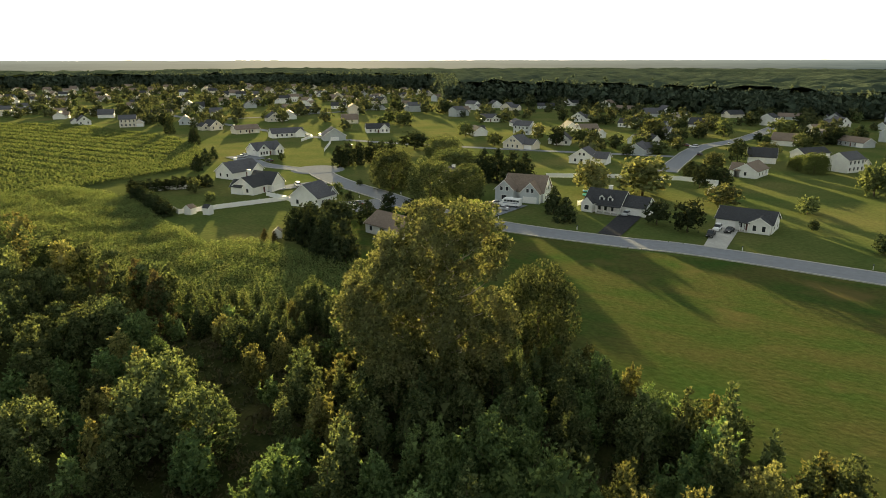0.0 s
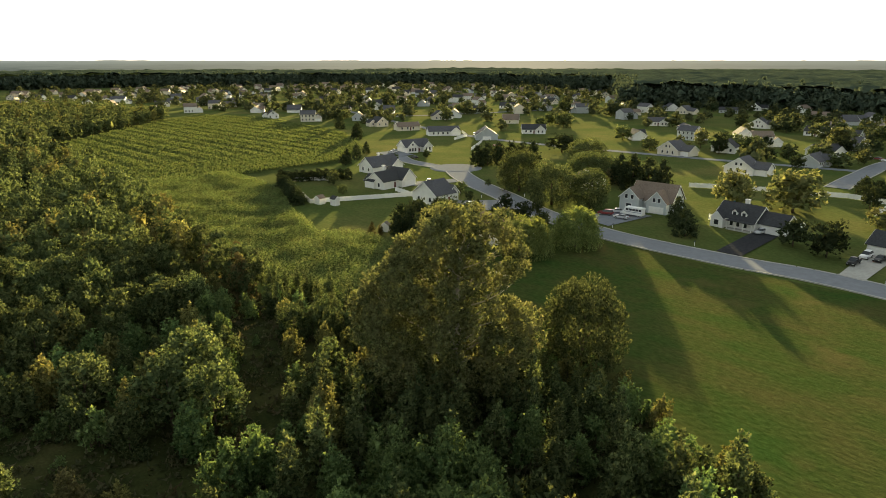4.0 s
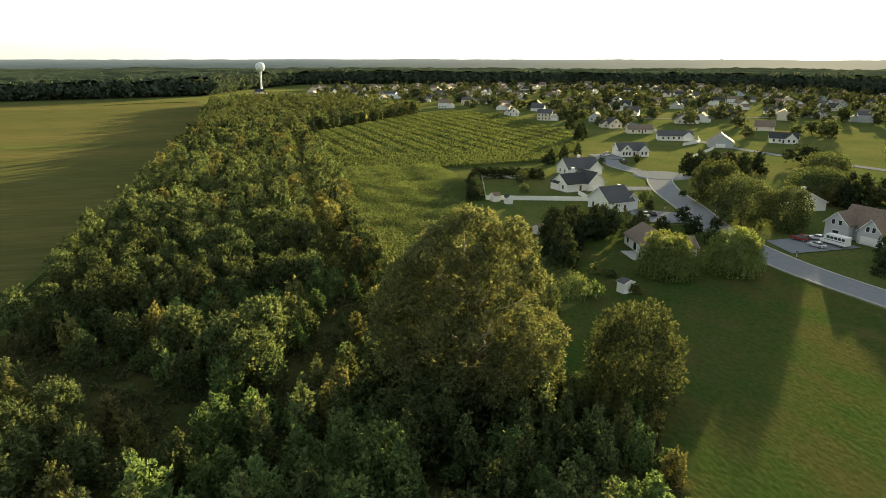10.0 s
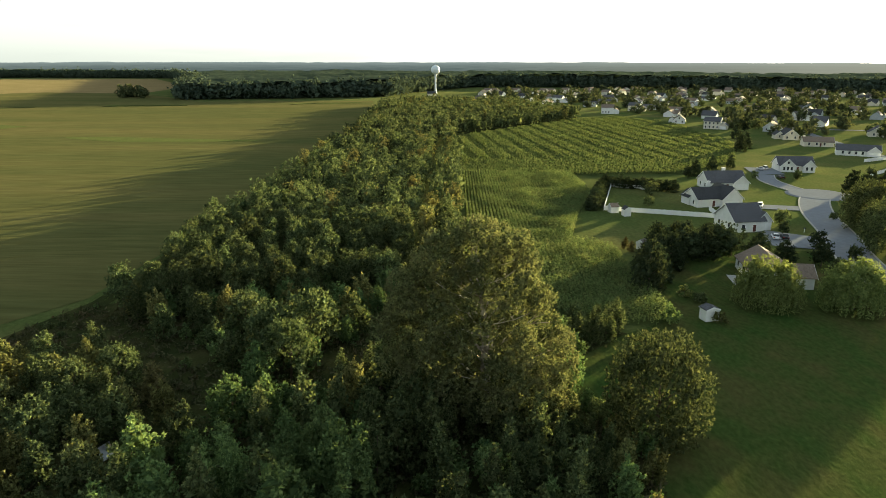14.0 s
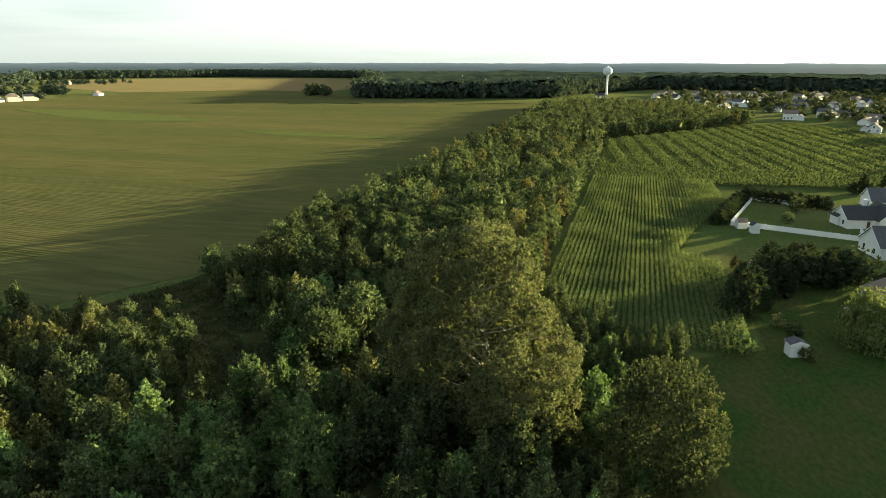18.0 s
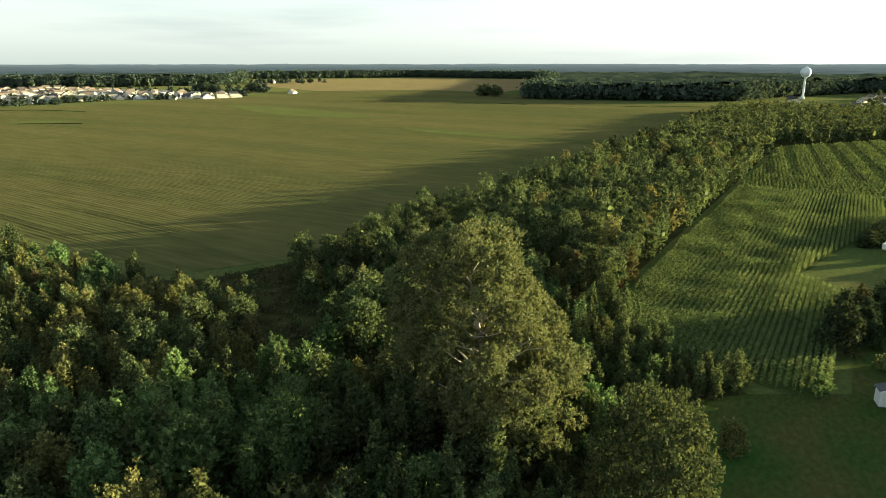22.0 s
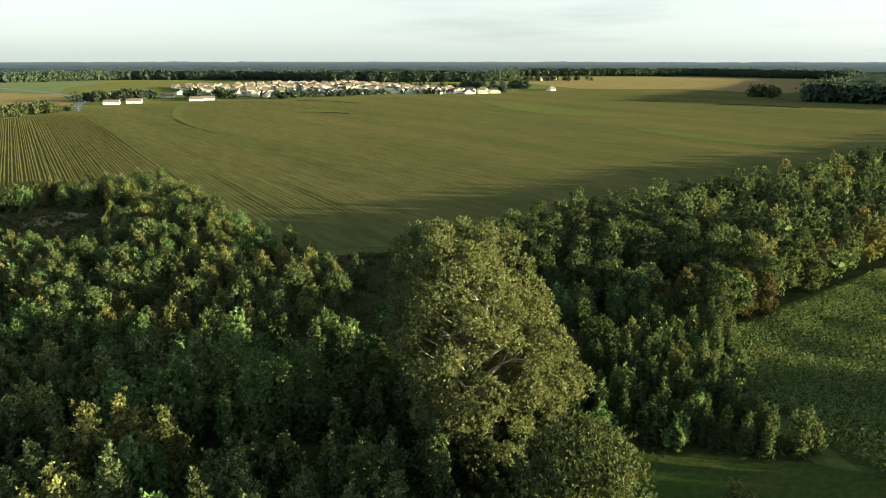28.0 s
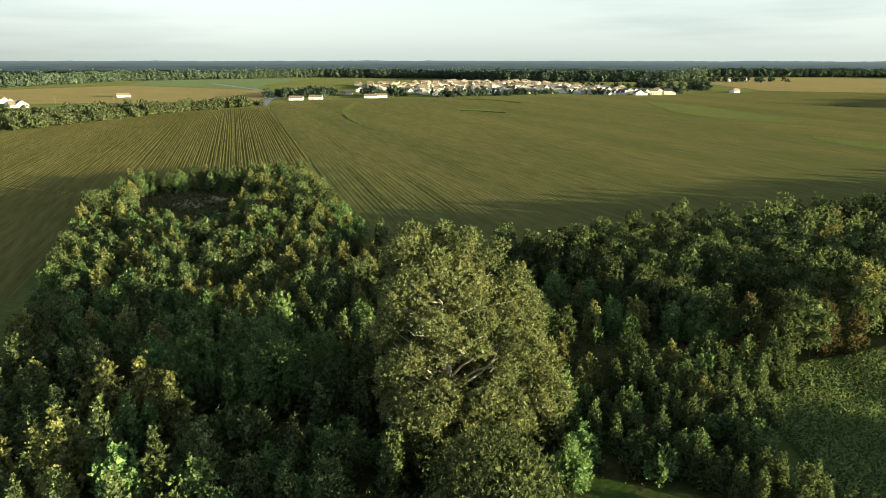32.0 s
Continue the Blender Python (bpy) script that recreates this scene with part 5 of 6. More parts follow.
def house(label, x, y, turn, blocks, wall=0, roof=0, windows=(), garage=(), doors=(), chimney=None, dormers=(), porch=None, group="", name="house", detail=True, z=0.0):
    """blocks: middle x and y, width, depth, wall height, roof rise, ridge across. Fronts face the house's -y."""
    root = thing(name, label, "house" if name == "house" else name.replace("_", " "), pose(x, y, z, 0, 0, turn), group)
    for i, (bx, by, w, d, h, rise, across) in enumerate(blocks):
        at = pose(bx, by, 0)
        part("wall", cached(("wall", w, d, h, rise, across, wall), lambda: wall_mesh(w, d, h, rise, across, SIDING[wall])), root, "", at)
        part("roof", cached(("roof", w, d, h, rise, across, roof), lambda: roof_mesh(w, d, h, rise, across, SHINGLE[roof])), root, "", at)
        if detail:
            part("fascia", cached(("fascia", w, d, h, rise, across), lambda: fascia_mesh(w, d, h, rise, across)), root, "white roof edging", at)
    for b, face, u, zz, *size in windows:
        bx, by, w, d, h, rise, across = blocks[b]
        add_window(root, on_face(bx, by, w, d, face, u, zz), *(size or (1.0, 1.4)))
    for b, u, wide in garage:
        bx, by, w, d, h, rise, across = blocks[b]
        s = Shape()
        for k in range(4):
            s.box(-wide / 2, -0.06 - 0.01 * (k % 2), 0.1 + k * 0.54, wide / 2, 0, 0.62 + k * 0.54)
        part("garage_door", s.mesh("garage_door", TRIM), root, "white panelled garage door", on_face(bx, by, w, d, "front", u, 0))
    for b, face, u in doors:
        bx, by, w, d, h, rise, across = blocks[b]
        at = on_face(bx, by, w, d, face, u, 0.15)
        door = part("door", cached("door", lambda: Shape().box(-0.48, -0.06, 0, 0.48, 0, 2.05).mesh("door", DOOR_PAINT)), root, "dark front door", at)
        part("door_frame", cached("door_frame", lambda: Shape().box(-0.6, -0.08, 0, -0.48, 0, 2.15).box(0.48, -0.08, 0, 0.6, 0, 2.15).box(-0.6, -0.08, 2.05, 0.6, 0, 2.17).mesh("door_frame", TRIM)), door, "white door frame")
    if chimney:
        cx, cy, top = chimney
        part("chimney", Shape().box(-0.55, -0.45, 0, 0.55, 0.45, top).box(-0.65, -0.55, top, 0.65, 0.55, top + 0.25).mesh("chimney", SIDING[wall]), root, "sided chimney", pose(cx, cy, 0))
    for b, u in dormers:
        bx, by, w, d, h, rise, across = blocks[b]
        at = pose(bx + u, by - d * 0.26, h + rise * 0.12)
        dor = part("dormer", cached(("dormer", wall), lambda: wall_mesh(1.7, 2.6, 1.35, 0.8, True, SIDING[wall])), root, "small gabled dormer", at)
        part("dormer_roof", cached(("dormer_roof", roof), lambda: roof_mesh(1.7, 2.6, 1.35, 0.8, True, SHINGLE[roof], 0.2, 0.12)), dor)
        part("pane", cached("dormer_pane", lambda: Shape().box(-0.45, -1.36, 0.3, 0.45, -1.3, 1.3).mesh("pane", PANE)), dor)
    if porch:
        px, py, w, d = porch
        deck = part("porch", Shape().box(-w / 2, -d / 2, 0, w / 2, d / 2, 0.3).mesh("porch", CONCRETE), root, "concrete porch floor", pose(px, py, 0))
        part("porch_roof", Shape().box(-w / 2 - 0.2, -d / 2 - 0.2, 2.55, w / 2 + 0.2, d / 2, 2.75).mesh("porch_roof", SHINGLE[roof]), deck)
        for k in range(4):
            part("post", cached("post", lambda: Shape().box(-0.09, -0.09, 0.3, 0.09, 0.09, 2.55).mesh("post", TRIM)), deck, "white porch post", pose(-w / 2 + 0.15 + k * (w - 0.3) / 3, -d / 2 + 0.15, 0))
    return root


def row_of(b, face, us, z=1.6, *size):
    return [(b, face, u, z, *size) for u in us]


# along the street
house("white ranch house with dark roof and front garage", -41, 198, 0, [(0, 0, 15, 9.5, 2.8, 2.6, False), (4.4, -4.6, 5.6, 3.0, 2.8, 1.7, True)], 0, 2,
      row_of(1, "front", (-1.2, 1.2), 1.5, 0.9, 1.5) + row_of(0, "front", (-0.6,), 1.6) + row_of(0, "right", (-2, 2)) + row_of(0, "back", (-5, -1, 3)), [(0, -4.6, 4.9)], [(0, "front", 0.8)], porch=(0.5, -5.6, 2.4, 1.8))
house("white house with two dormers and a front garage", -79, 196, 0, [(-3.5, 0, 12, 9, 3.0, 3.6, False), (6, 0.6, 8, 8, 2.8, 2.6, False), (-7.8, -5.0, 3.8, 3, 2.8, 1.8, True)], 0, 2,
      row_of(0, "front", (-0.8, 1.2, 3.4), 1.6, 0.9, 1.5) + row_of(0, "back", (-4, 0, 4)) + row_of(1, "right", (-2, 2)) + row_of(2, "front", (0,), 1.5, 1.4, 1.4), [(1, 0.2, 4.9)], [(0, "front", -3.2)], chimney=(-4, 2.8, 7.3), dormers=((0, -0.6), (0, 2.2)), porch=(-1.0, -5.6, 7.5, 2.0))
house("pale sage two-storey house with tall front gables", -113, 194, 12, [(1.5, 2, 14, 10, 3.6, 4.8, False), (-4.2, -3.4, 6.5, 5.5, 4.4, 3.0, True), (4.5, -3.0, 6.5, 4.5, 3.6, 3.4, True)], 3, 1,
      row_of(1, "front", (-1, 1), 4.6, 0.9, 1.3) + row_of(1, "front", (0,), 1.6, 1.8, 1.5) + row_of(2, "front", (-0.8, 0.8), 4.3, 0.9, 1.3) + row_of(0, "right", (-2, 2), 1.6) + row_of(0, "right", (-1, 1), 4.4) + row_of(0, "back", (-4, 0, 4)), [(2, 0, 4.8)], [(0, "front", -0.2)])
house("small white house with a plain gable end among trees", -150, 207, 78, [(0, 0, 11, 8, 2.9, 2.8, True)], 0, 0, row_of(0, "front", (-2.4, 0.8), 1.6, 1.2, 1.3) + row_of(0, "left", (-2, 2)), doors=[(0, "left", 0)], chimney=(1.5, 3, 6.3))
house("white single-storey house with patio backing on the lawn", -118, 133, 172, [(0, 0, 14, 9.5, 2.8, 2.7, False), (-5.2, -5.2, 6, 5, 2.8, 2.0, True)], 0, 1,
      row_of(0, "back", (-4.6, 4.2), 1.6, 1.2, 1.3) + row_of(0, "back", (0.2,), 1.3, 1.9, 2.0) + row_of(0, "right", (-2, 2)) + row_of(0, "left", (0,)), [(1, 0, 4.8)], [(0, "front", 1)])
sheet("patio", [(-119, 124.5), (-111, 123.5), (-110, 128), (-118, 129)], 0.14, CONCRETE, "pale concrete patio slab behind the house", "patio")
house("white house with a steep gable and grey roof", -165, 146, 100, [(0, 0, 9.5, 11, 3.4, 4.0, False), (5.2, -0.8, 5, 7, 2.9, 2.6, True)], 0, 0,
      row_of(0, "left", (-2.6, 2.6), 1.6) + row_of(0, "front", (-2,), 1.6) + row_of(0, "back", (-2.2, 2.2), 1.6) + row_of(0, "right", (-2, 2), 1.6), [(1, 0, 4.4)], [(0, "front", 1.5)])
house("white house with wide front gable and grey roof", -199, 150, 102, [(0, 0, 15, 9, 3.0, 3.0, False), (4.4, -1.0, 7.5, 10.5, 3.0, 3.6, True), (-5.5, 2.6, 5, 5, 2.8, 2.0, True)], 0, 2,
      row_of(0, "back", (-5, -2, 1.5), 1.6) + row_of(1, "back", (-1.5, 1.5), 1.6) + row_of(0, "left", (-2, 2)) + row_of(1, "right", (-2, 2)), [(1, 0, 4.8)], [(0, "front", -1.5)], chimney=(1.0, 3.9, 7.2))
house("white ranch house with broad gable end and chimney", -231, 166, 95, [(0, 0, 15, 10, 2.9, 3.6, False), (5, -3, 6, 6, 2.9, 2.6, True)], 0, 0,
      row_of(0, "back", (-5, -1, 4), 1.6) + row_of(0, "right", (-3, 0, 3), 1.6) + row_of(0, "left", (-2, 2)), [(1, 0, 4.6)], [(0, "front", 0)], chimney=(2, 3.5, 7))
house("white house with twin front gables and dark windows", -275, 215, 84, [(0, 0, 15, 9, 3.0, 3.2, False), (-4.2, -4.2, 6, 4, 3.0, 2.8, True), (4.6, -4.6, 5, 4.5, 3.0, 2.5, True)], 0, 0,
      row_of(1, "front", (-1.6, 0, 1.6), 1.6, 0.9, 1.5) + row_of(1, "front", (0,), 4.2, 0.9, 1.0) + row_of(2, "front", (-1, 1), 1.7, 0.9, 1.5) + row_of(0, "right", (-2, 2)), (), [(0, "front", 0.5)])
house("long low white house with grey roof", -327, 274, 65, [(0, 0, 20, 10, 2.8, 2.6, False), (7, -3, 6, 7, 2.8, 2.4, True)], 0, 0, row_of(0, "front", (-7, -4, -1, 2), 1.6), [(1, 0, 4.8)])
house("grey-sided garage with a broad gable", -292, 280, 55, [(0, 0, 13, 11, 3.2, 4.2, True)], 2, 0, row_of(0, "left", (-3, 0, 3)), [(0, 0, 5)])
house("low cream house with brown roof before trees", -366, 273, 75, [(0, 0, 16, 9, 2.8, 2.4, False)], 1, 1, row_of(0, "front", (-5, -1, 3), 1.6), doors=[(0, "front", 1)], chimney=(-7.2, 0, 5.6))
house("white house with dark twin-gabled roof", -299, 327, 50, [(0, 0, 15, 9, 2.9, 2.8, False), (4, -4, 6, 4, 2.9, 2.6, True)], 0, 2, row_of(1, "front", (-1.3, 1.3), 1.6) + row_of(0, "front", (-5, -2), 1.6), doors=[(0, "front", 0)])
# garden sheds
house("small white garden shed with grey roof on the lawn", -91.2, 110.4, 15, [(0, 0, 2.2, 2.8, 2.3, 0.5, False)], 0, 0, doors=(), name="garden_shed")
house("small white shed at the corner of the fenced yard", -185.5, 113.5, 12, [(0, 0, 2.6, 2.6, 2.0, 0.9, True)], 0, 1, name="garden_shed")
house("small white shed outside the fence", -180.5, 116.5, 12, [(0, 0, 2.4, 2.2, 2.2, 0.8, False)], 0, 2, name="garden_shed")
house("small white play house by the trees", -141, 111, 40, [(0, 0, 2.2, 2.2, 1.8, 0.8, True)], 0, 0, name="play_house")

# further houses, kind by kind
STYLES = [
    dict(blocks=[(0, 0, 14, 9, 2.9, 2.8, False), (4, -4.2, 6, 4, 2.9, 2.4, True)], windows=row_of(0, "front", (-5, -2), 1.6) + row_of(1, "front", (-1.2, 1.2), 1.6) + row_of(0, "back", (-4, 0, 4), 1.6) + row_of(0, "right", (0,), 1.6), doors=[(0, "front", 0)]),
    dict(blocks=[(0, 0, 12, 10, 3.0, 4.0, True), (8, 1, 6, 8, 2.8, 2.4, False)], windows=row_of(0, "front", (-3, 0, 3), 1.6) + row_of(0, "front", (-1, 1), 4.4, 0.9, 1.1) + row_of(0, "back", (-3, 3), 1.6), garage=[(1, 0, 4.8)]),
    dict(blocks=[(0, 0, 11, 9, 5.6, 2.6, False), (7.5, -0.5, 6, 7, 2.9, 2.2, True)], windows=row_of(0, "front", (-4, -1.3, 1.3, 4), 1.6) + row_of(0, "front", (-4, -1.3, 1.3, 4), 4.3) + row_of(0, "back", (-3, 0, 3), 4.3), garage=[(1, 0, 4.6)]),
    dict(blocks=[(0, 0, 16, 8.5, 2.7, 2.3, False)], windows=row_of(0, "front", (-6, -3, 3), 1.5) + row_of(0, "back", (-4, 2), 1.5), garage=[(0, 5.6, 4.4)], doors=[(0, "front", 0)]),
    dict(blocks=[(0, 0, 9, 12, 3.0, 3.6, True), (-5.5, 2, 5, 7, 2.8, 2.0, True)], windows=row_of(0, "front", (-2.4, 2.4), 1.6) + row_of(0, "front", (0,), 4.2) + row_of(0, "back", (-2, 2), 1.6) + row_of(1, "front", (0,), 1.6)),
]
LOOK_WALL, LOOK_ROOF = ("white", "cream", "grey", "sage-green"), ("grey", "brown", "black")
PLACES = [(-172, 342, 20), (-184, 312, 0), (-281, 436, 40), (-216, 375, 10), (-178, 457, 0), (-123, 329, 95), (-136, 402, 90), (-137, 477, 85), (-236, 594, 10), (-313, 632, 20), (-198, 640, 0), (-70, 410, 270), (-61, 292, 265), (-66, 335, 280),
          (-68, 590, 0), (-30, 584, 0), (-132, 285, 10), (-102, 530, 80), (-226, 476, 20), (-312, 584, 30), (-468, 250, 60), (-512, 240, 75), (-637, 351, 60), (-536, 318, 50), (-418, 340, 60), (-455, 413, 45), (-475, 467, 40), (-433, 475, 220),
          (-666, 261, 60), (-778, 321, 70), (-451, 285, 240), (-766, 383, 60), (-424, 360, 230), (-472, 392, 30), (-709, 253, 70), (-727, 290, 60), (-612, 205, 70), (-793, 246, 80), (-877, 30, 90), (-788, 90, 80), (-770, 115, 80), (-800, 134, 80), (-764, 150, 80), (-732, 165, 70), (-784, 185, 60), (-914, 226, 80), (-711, 208, 70), (-760, 235, 70), (-910, 334, 60)]
random.seed(77)
spots = [(p[0], p[1]) for p in PLACES] + [(-41, 198), (-79, 196), (-113, 194), (-150, 207), (-118, 133), (-165, 146), (-199, 150), (-231, 166), (-275, 215), (-327, 274), (-292, 280), (-366, 273), (-299, 327)]
TOWN_POLY = [(-600, 225), (-520, 270), (-430, 250), (-280, 340), (-130, 290), (40, 300), (40, 590), (-300, 630), (-420, 560), (-560, 740), (-800, 800), (-1000, 680), (-1120, 400), (-1060, 110), (-780, 80), (-700, 190)]
for i in range(5000):
    x, y = random.uniform(-1120, 40), random.uniform(80, 800)
    r = math.hypot(x + 50, y - 66)
    if not inside(TOWN_POLY, x, y) or len(PLACES) > 225 or (-108 < x < -84 and y < 570):
        continue
    if inside([(-420, 360), (-250, 380), (-250, 560), (-400, 520)], x, y) and random.random() < 0.7:
        continue
    if all((x - a) ** 2 + (y - b) ** 2 > 31 ** 2 for a, b in spots):
        spots.append((x, y))
        PLACES.append((x, y, random.choice((50, 60, 140, 230, 320, 0, 90))))
REST = []
PLACES.sort(key=lambda q: math.hypot(q[0] + 20, q[1] - 30))
for i, (x, y, turn) in enumerate(PLACES):
    if i >= 165:
        REST.append((x, y, turn, i % 5))
        continue
    st, wall, roof = STYLES[i % 5], random.choice((0, 0, 0, 0, 1, 1, 2, 3)), random.randrange(3)
    near = math.hypot(x + 20, y - 30) < 520
    far_st = dict(st) if near else dict(blocks=st["blocks"], windows=st["windows"][:3])
    house(f"{LOOK_WALL[wall]} sided house with {LOOK_ROOF[roof]} shingle roof in the estate", x, y, turn + random.uniform(-8, 8), wall=wall, roof=roof, group="estate houses", detail=near, **far_st)
# the white estate beyond the bean field
random.seed(15)
ESTATE = [(-320, -712), (-426, -726), (-515, -710), (-600, -645), (-650, -645), (-735, -700), (-780, -860), (-720, -1130), (-500, -1180), (-300, -1110), (-290, -920)]
done = []
for i in range(32):
    for j in range(18):
        x, y = -285 - i * 21 - (j % 2) * 6 + random.uniform(-3, 3), -650 - j * 30 + (i % 3) * 3 + random.uniform(-3, 3)
        if inside(ESTATE, x, y) and len(done) < 240 and random.random() < 0.93:
            done.append((x, y))
done.sort(key=lambda q: -q[1])
for i, (x, y) in enumerate(done):
    if i >= 90:
        REST.append((x, y, random.choice((150, 165, 200, 240)), (2, 2, 1, 4, 0)[i % 5]))
        continue
    st = STYLES[(2, 2, 1, 4, 0)[i % 5]]
    wall = random.choice((0, 1, 1, 1, 2))
    house(f"pale {LOOK_WALL[wall]} two-storey house in a dense estate", x, y, random.choice((150, 165, 200, 240)), blocks=st["blocks"], windows=st["windows"][:2], wall=wall, roof=random.randrange(3), group="far estate houses", detail=False)
for x, y, turn, kind in ((-140, -690, 160, 3), (-165, -700, 160, 3), (-235, -705, 160, 3), (-250, -712, 165, 3), (-160, -860, 150, 3), (-200, -880, 150, 0), (-225, -800, 160, 3), (-300, -840, 150, 0), (-330, -800, 170, 3), (-260, -870, 160, 4), (140, -655, 30, 1), (152, -690, 40, 3), (60, -830, 10, 3), (172, -740, 10, 4), (-770, -660, 200, 3), (-800, -690, 210, 3), (-1200, -1090, 200, 2), (-1120, -1060, 200, 2), (-1030, -1090, 200, 2)):
    house("lone pale farm house by the far fields", x, y, turn, blocks=STYLES[kind]["blocks"], windows=STYLES[kind]["windows"][:2], wall=random.choice((0, 0, 1)), roof=1, detail=False)

# the houses furthest off, as one mass
mass = Shape()
paint = []
for x, y, turn, kind in REST:
    m = pose(x, y, 0, 0, 0, turn)
    for bx, by, w, d, h, rise, across in STYLES[kind]["blocks"]:
        for slot, me in ((0, cached(("wall", w, d, h, rise, across, 1), lambda: wall_mesh(w, d, h, rise, across, SIDING[1]))), (1, cached(("roof", w, d, h, rise, across, 1), lambda: roof_mesh(w, d, h, rise, across, SHINGLE[1])))):
            mass.add([m @ (v.co + Vector((bx, by, 0))) for v in me.vertices], [tuple(q.vertices) for q in me.polygons])
            paint += [slot] * len(me.polygons)
me = mass.mesh("distant_houses", SIDING[1])
me.materials.append(SHINGLE[1])
me.polygons.foreach_set("material_index", paint)
thing("distant_houses", "pale houses far off at the back of the estates", "houses", kind="stuff", mesh=me)

# ---- water tower ----
tower = thing("water_tower", "white water tower with a round tank on a single stem", "water tower", pose(-1000, 32, 0) @ Matrix.Diagonal((0.74, 0.74, 0.92, 1)))
part("stem", Shape().lathe([(4.2, 0), (3.0, 2.5), (1.9, 6), (1.75, 26), (2.2, 29), (4.0, 31.5)], 24).mesh("stem", TOWER_PAINT, True), tower)
part("tank", Shape().lathe([(3.6, 30.5), (6.8, 32.2), (8.6, 35), (9.0, 37.5), (8.2, 40.2), (5.8, 42.6), (2.4, 43.9), (0.1, 44.2)], 32).mesh("tank", TOWER_PAINT, True), tower, "round pale blue-white tank")
part("hatch_rail", Shape().lathe([(1.2, 44), (1.2, 45), (1.1, 45), (1.1, 44)], 12).mesh("hatch_rail", METAL), tower)


# ---- fences ----
def picket_fence(label, pts, height=1.5, step=2.4, group=""):
    root = thing("fence", label, "fence", pose(*pts[0], 0), group)
    ox, oy = pts[0]
    panel = {}
    for (x0, y0), (x1, y1) in zip(pts, pts[1:]):
        length, turn = math.hypot(x1 - x0, y1 - y0), math.degrees(math.atan2(y1 - y0, x1 - x0))
        n = max(1, round(length / step))
        w = length / n
        key = ("panel", round(w, 3), height)

        def make():
            # upright boards pressed into one sheet
            k = 2 * int((w - 0.14) / 0.32)
            xs = [0.07 + (w - 0.14) * i / k for i in range(k + 1)]
            ys = [0.02 if i % 2 else -0.02 for i in range(k + 1)]
            v = [(a, b + side, z) for z in (0.1, height) for side in (-0.02, 0.02) for a, b in zip(xs, ys)]
            m = k + 1
            f = [(i, i + 1, 2 * m + i + 1, 2 * m + i) for i in range(k)] + [(m + i + 1, m + i, 3 * m + i, 3 * m + i + 1) for i in range(k)] + [(2 * m + i, 2 * m + i + 1, 3 * m + i + 1, 3 * m + i) for i in range(k)]
            f += [(0, 2 * m, 3 * m, m), (k, m + k, 3 * m + k, 2 * m + k)]
            return Shape().add(v, f).mesh("panel", WHITE_VINYL)
        for i in range(n):
            at = pose(x0 - ox, y0 - oy, 0, 0, 0, turn) @ pose(i * w, 0, 0)
            part("post", cached(("fence_post", height), lambda: Shape().box(-0.07, -0.07, 0, 0.07, 0.07, height + 0.12).box(-0.09, -0.09, height + 0.12, 0.09, 0.09, height + 0.16).mesh("post", WHITE_VINYL)), root, "", at)
            part("panel", cached(key, make), root, "", at)
    return root


picket_fence("white vinyl fence round a back yard", [(-170, 143), (-177, 145), (-188, 111), (-231, 123), (-223, 138)], 1.6)
picket_fence("white vinyl fence beside the house", [(-177, 145), (-189, 146)], 1.6)
picket_fence("white vinyl privacy fence round a pool yard", [(-127, 238), (-105, 252), (-81, 263), (-66, 262), (-64, 240)], 1.8)
picket_fence("white vinyl fence behind the dormer house", [(-93, 196), (-90, 205), (-70, 208)], 1.7)
picket_fence("long white vinyl fence along the bend", [(-300, 262), (-310, 280), (-330, 292)], 1.7)
picket_fence("white vinyl fence beside the far street", [(-258, 240), (-280, 266), (-286, 272)], 1.6)

# ---- trees of the estate ----
random.seed(5)
YARD = [("yard1", -102, 228, 1.25), ("yard2", -88, 232, 1.35), ("ydark1", -70, 252, 1.0), ("ydark2", -25, 204, 0.45), ("yard1", -168, 160, 0.75), ("ydark0", -158, 156, 0.5), ("yard2", -176, 180, 0.4), ("yard1", -250, 205, 0.6), ("cedar0", -258, 165, 0.7), ("cedar1", -268, 176, 0.75), ("ydark2", -252, 160, 0.7), ("cedar2", -282, 190, 0.6), ("yard0", -252, 188, 0.5), ("yard2", -196, 128, 0.55), ("yard0", -214, 134, 0.8), ("yard1", -131, 161, 0.6), ("ydark0", -141, 157, 0.7), ("ydark1", -126, 150, 0.8), ("yard2", -118, 150, 0.7), ("cedar1", -340, 218, 0.95), ("cedar0", -352, 226, 0.9), ("cedar2", -400, 240, 1.0)]
for key, x, y, s in YARD:
    plant(key, x, y, s, 1.0, "leafy dark evergreen in a yard" if "cedar" in key else "leafy shade tree in a yard", "yard trees")
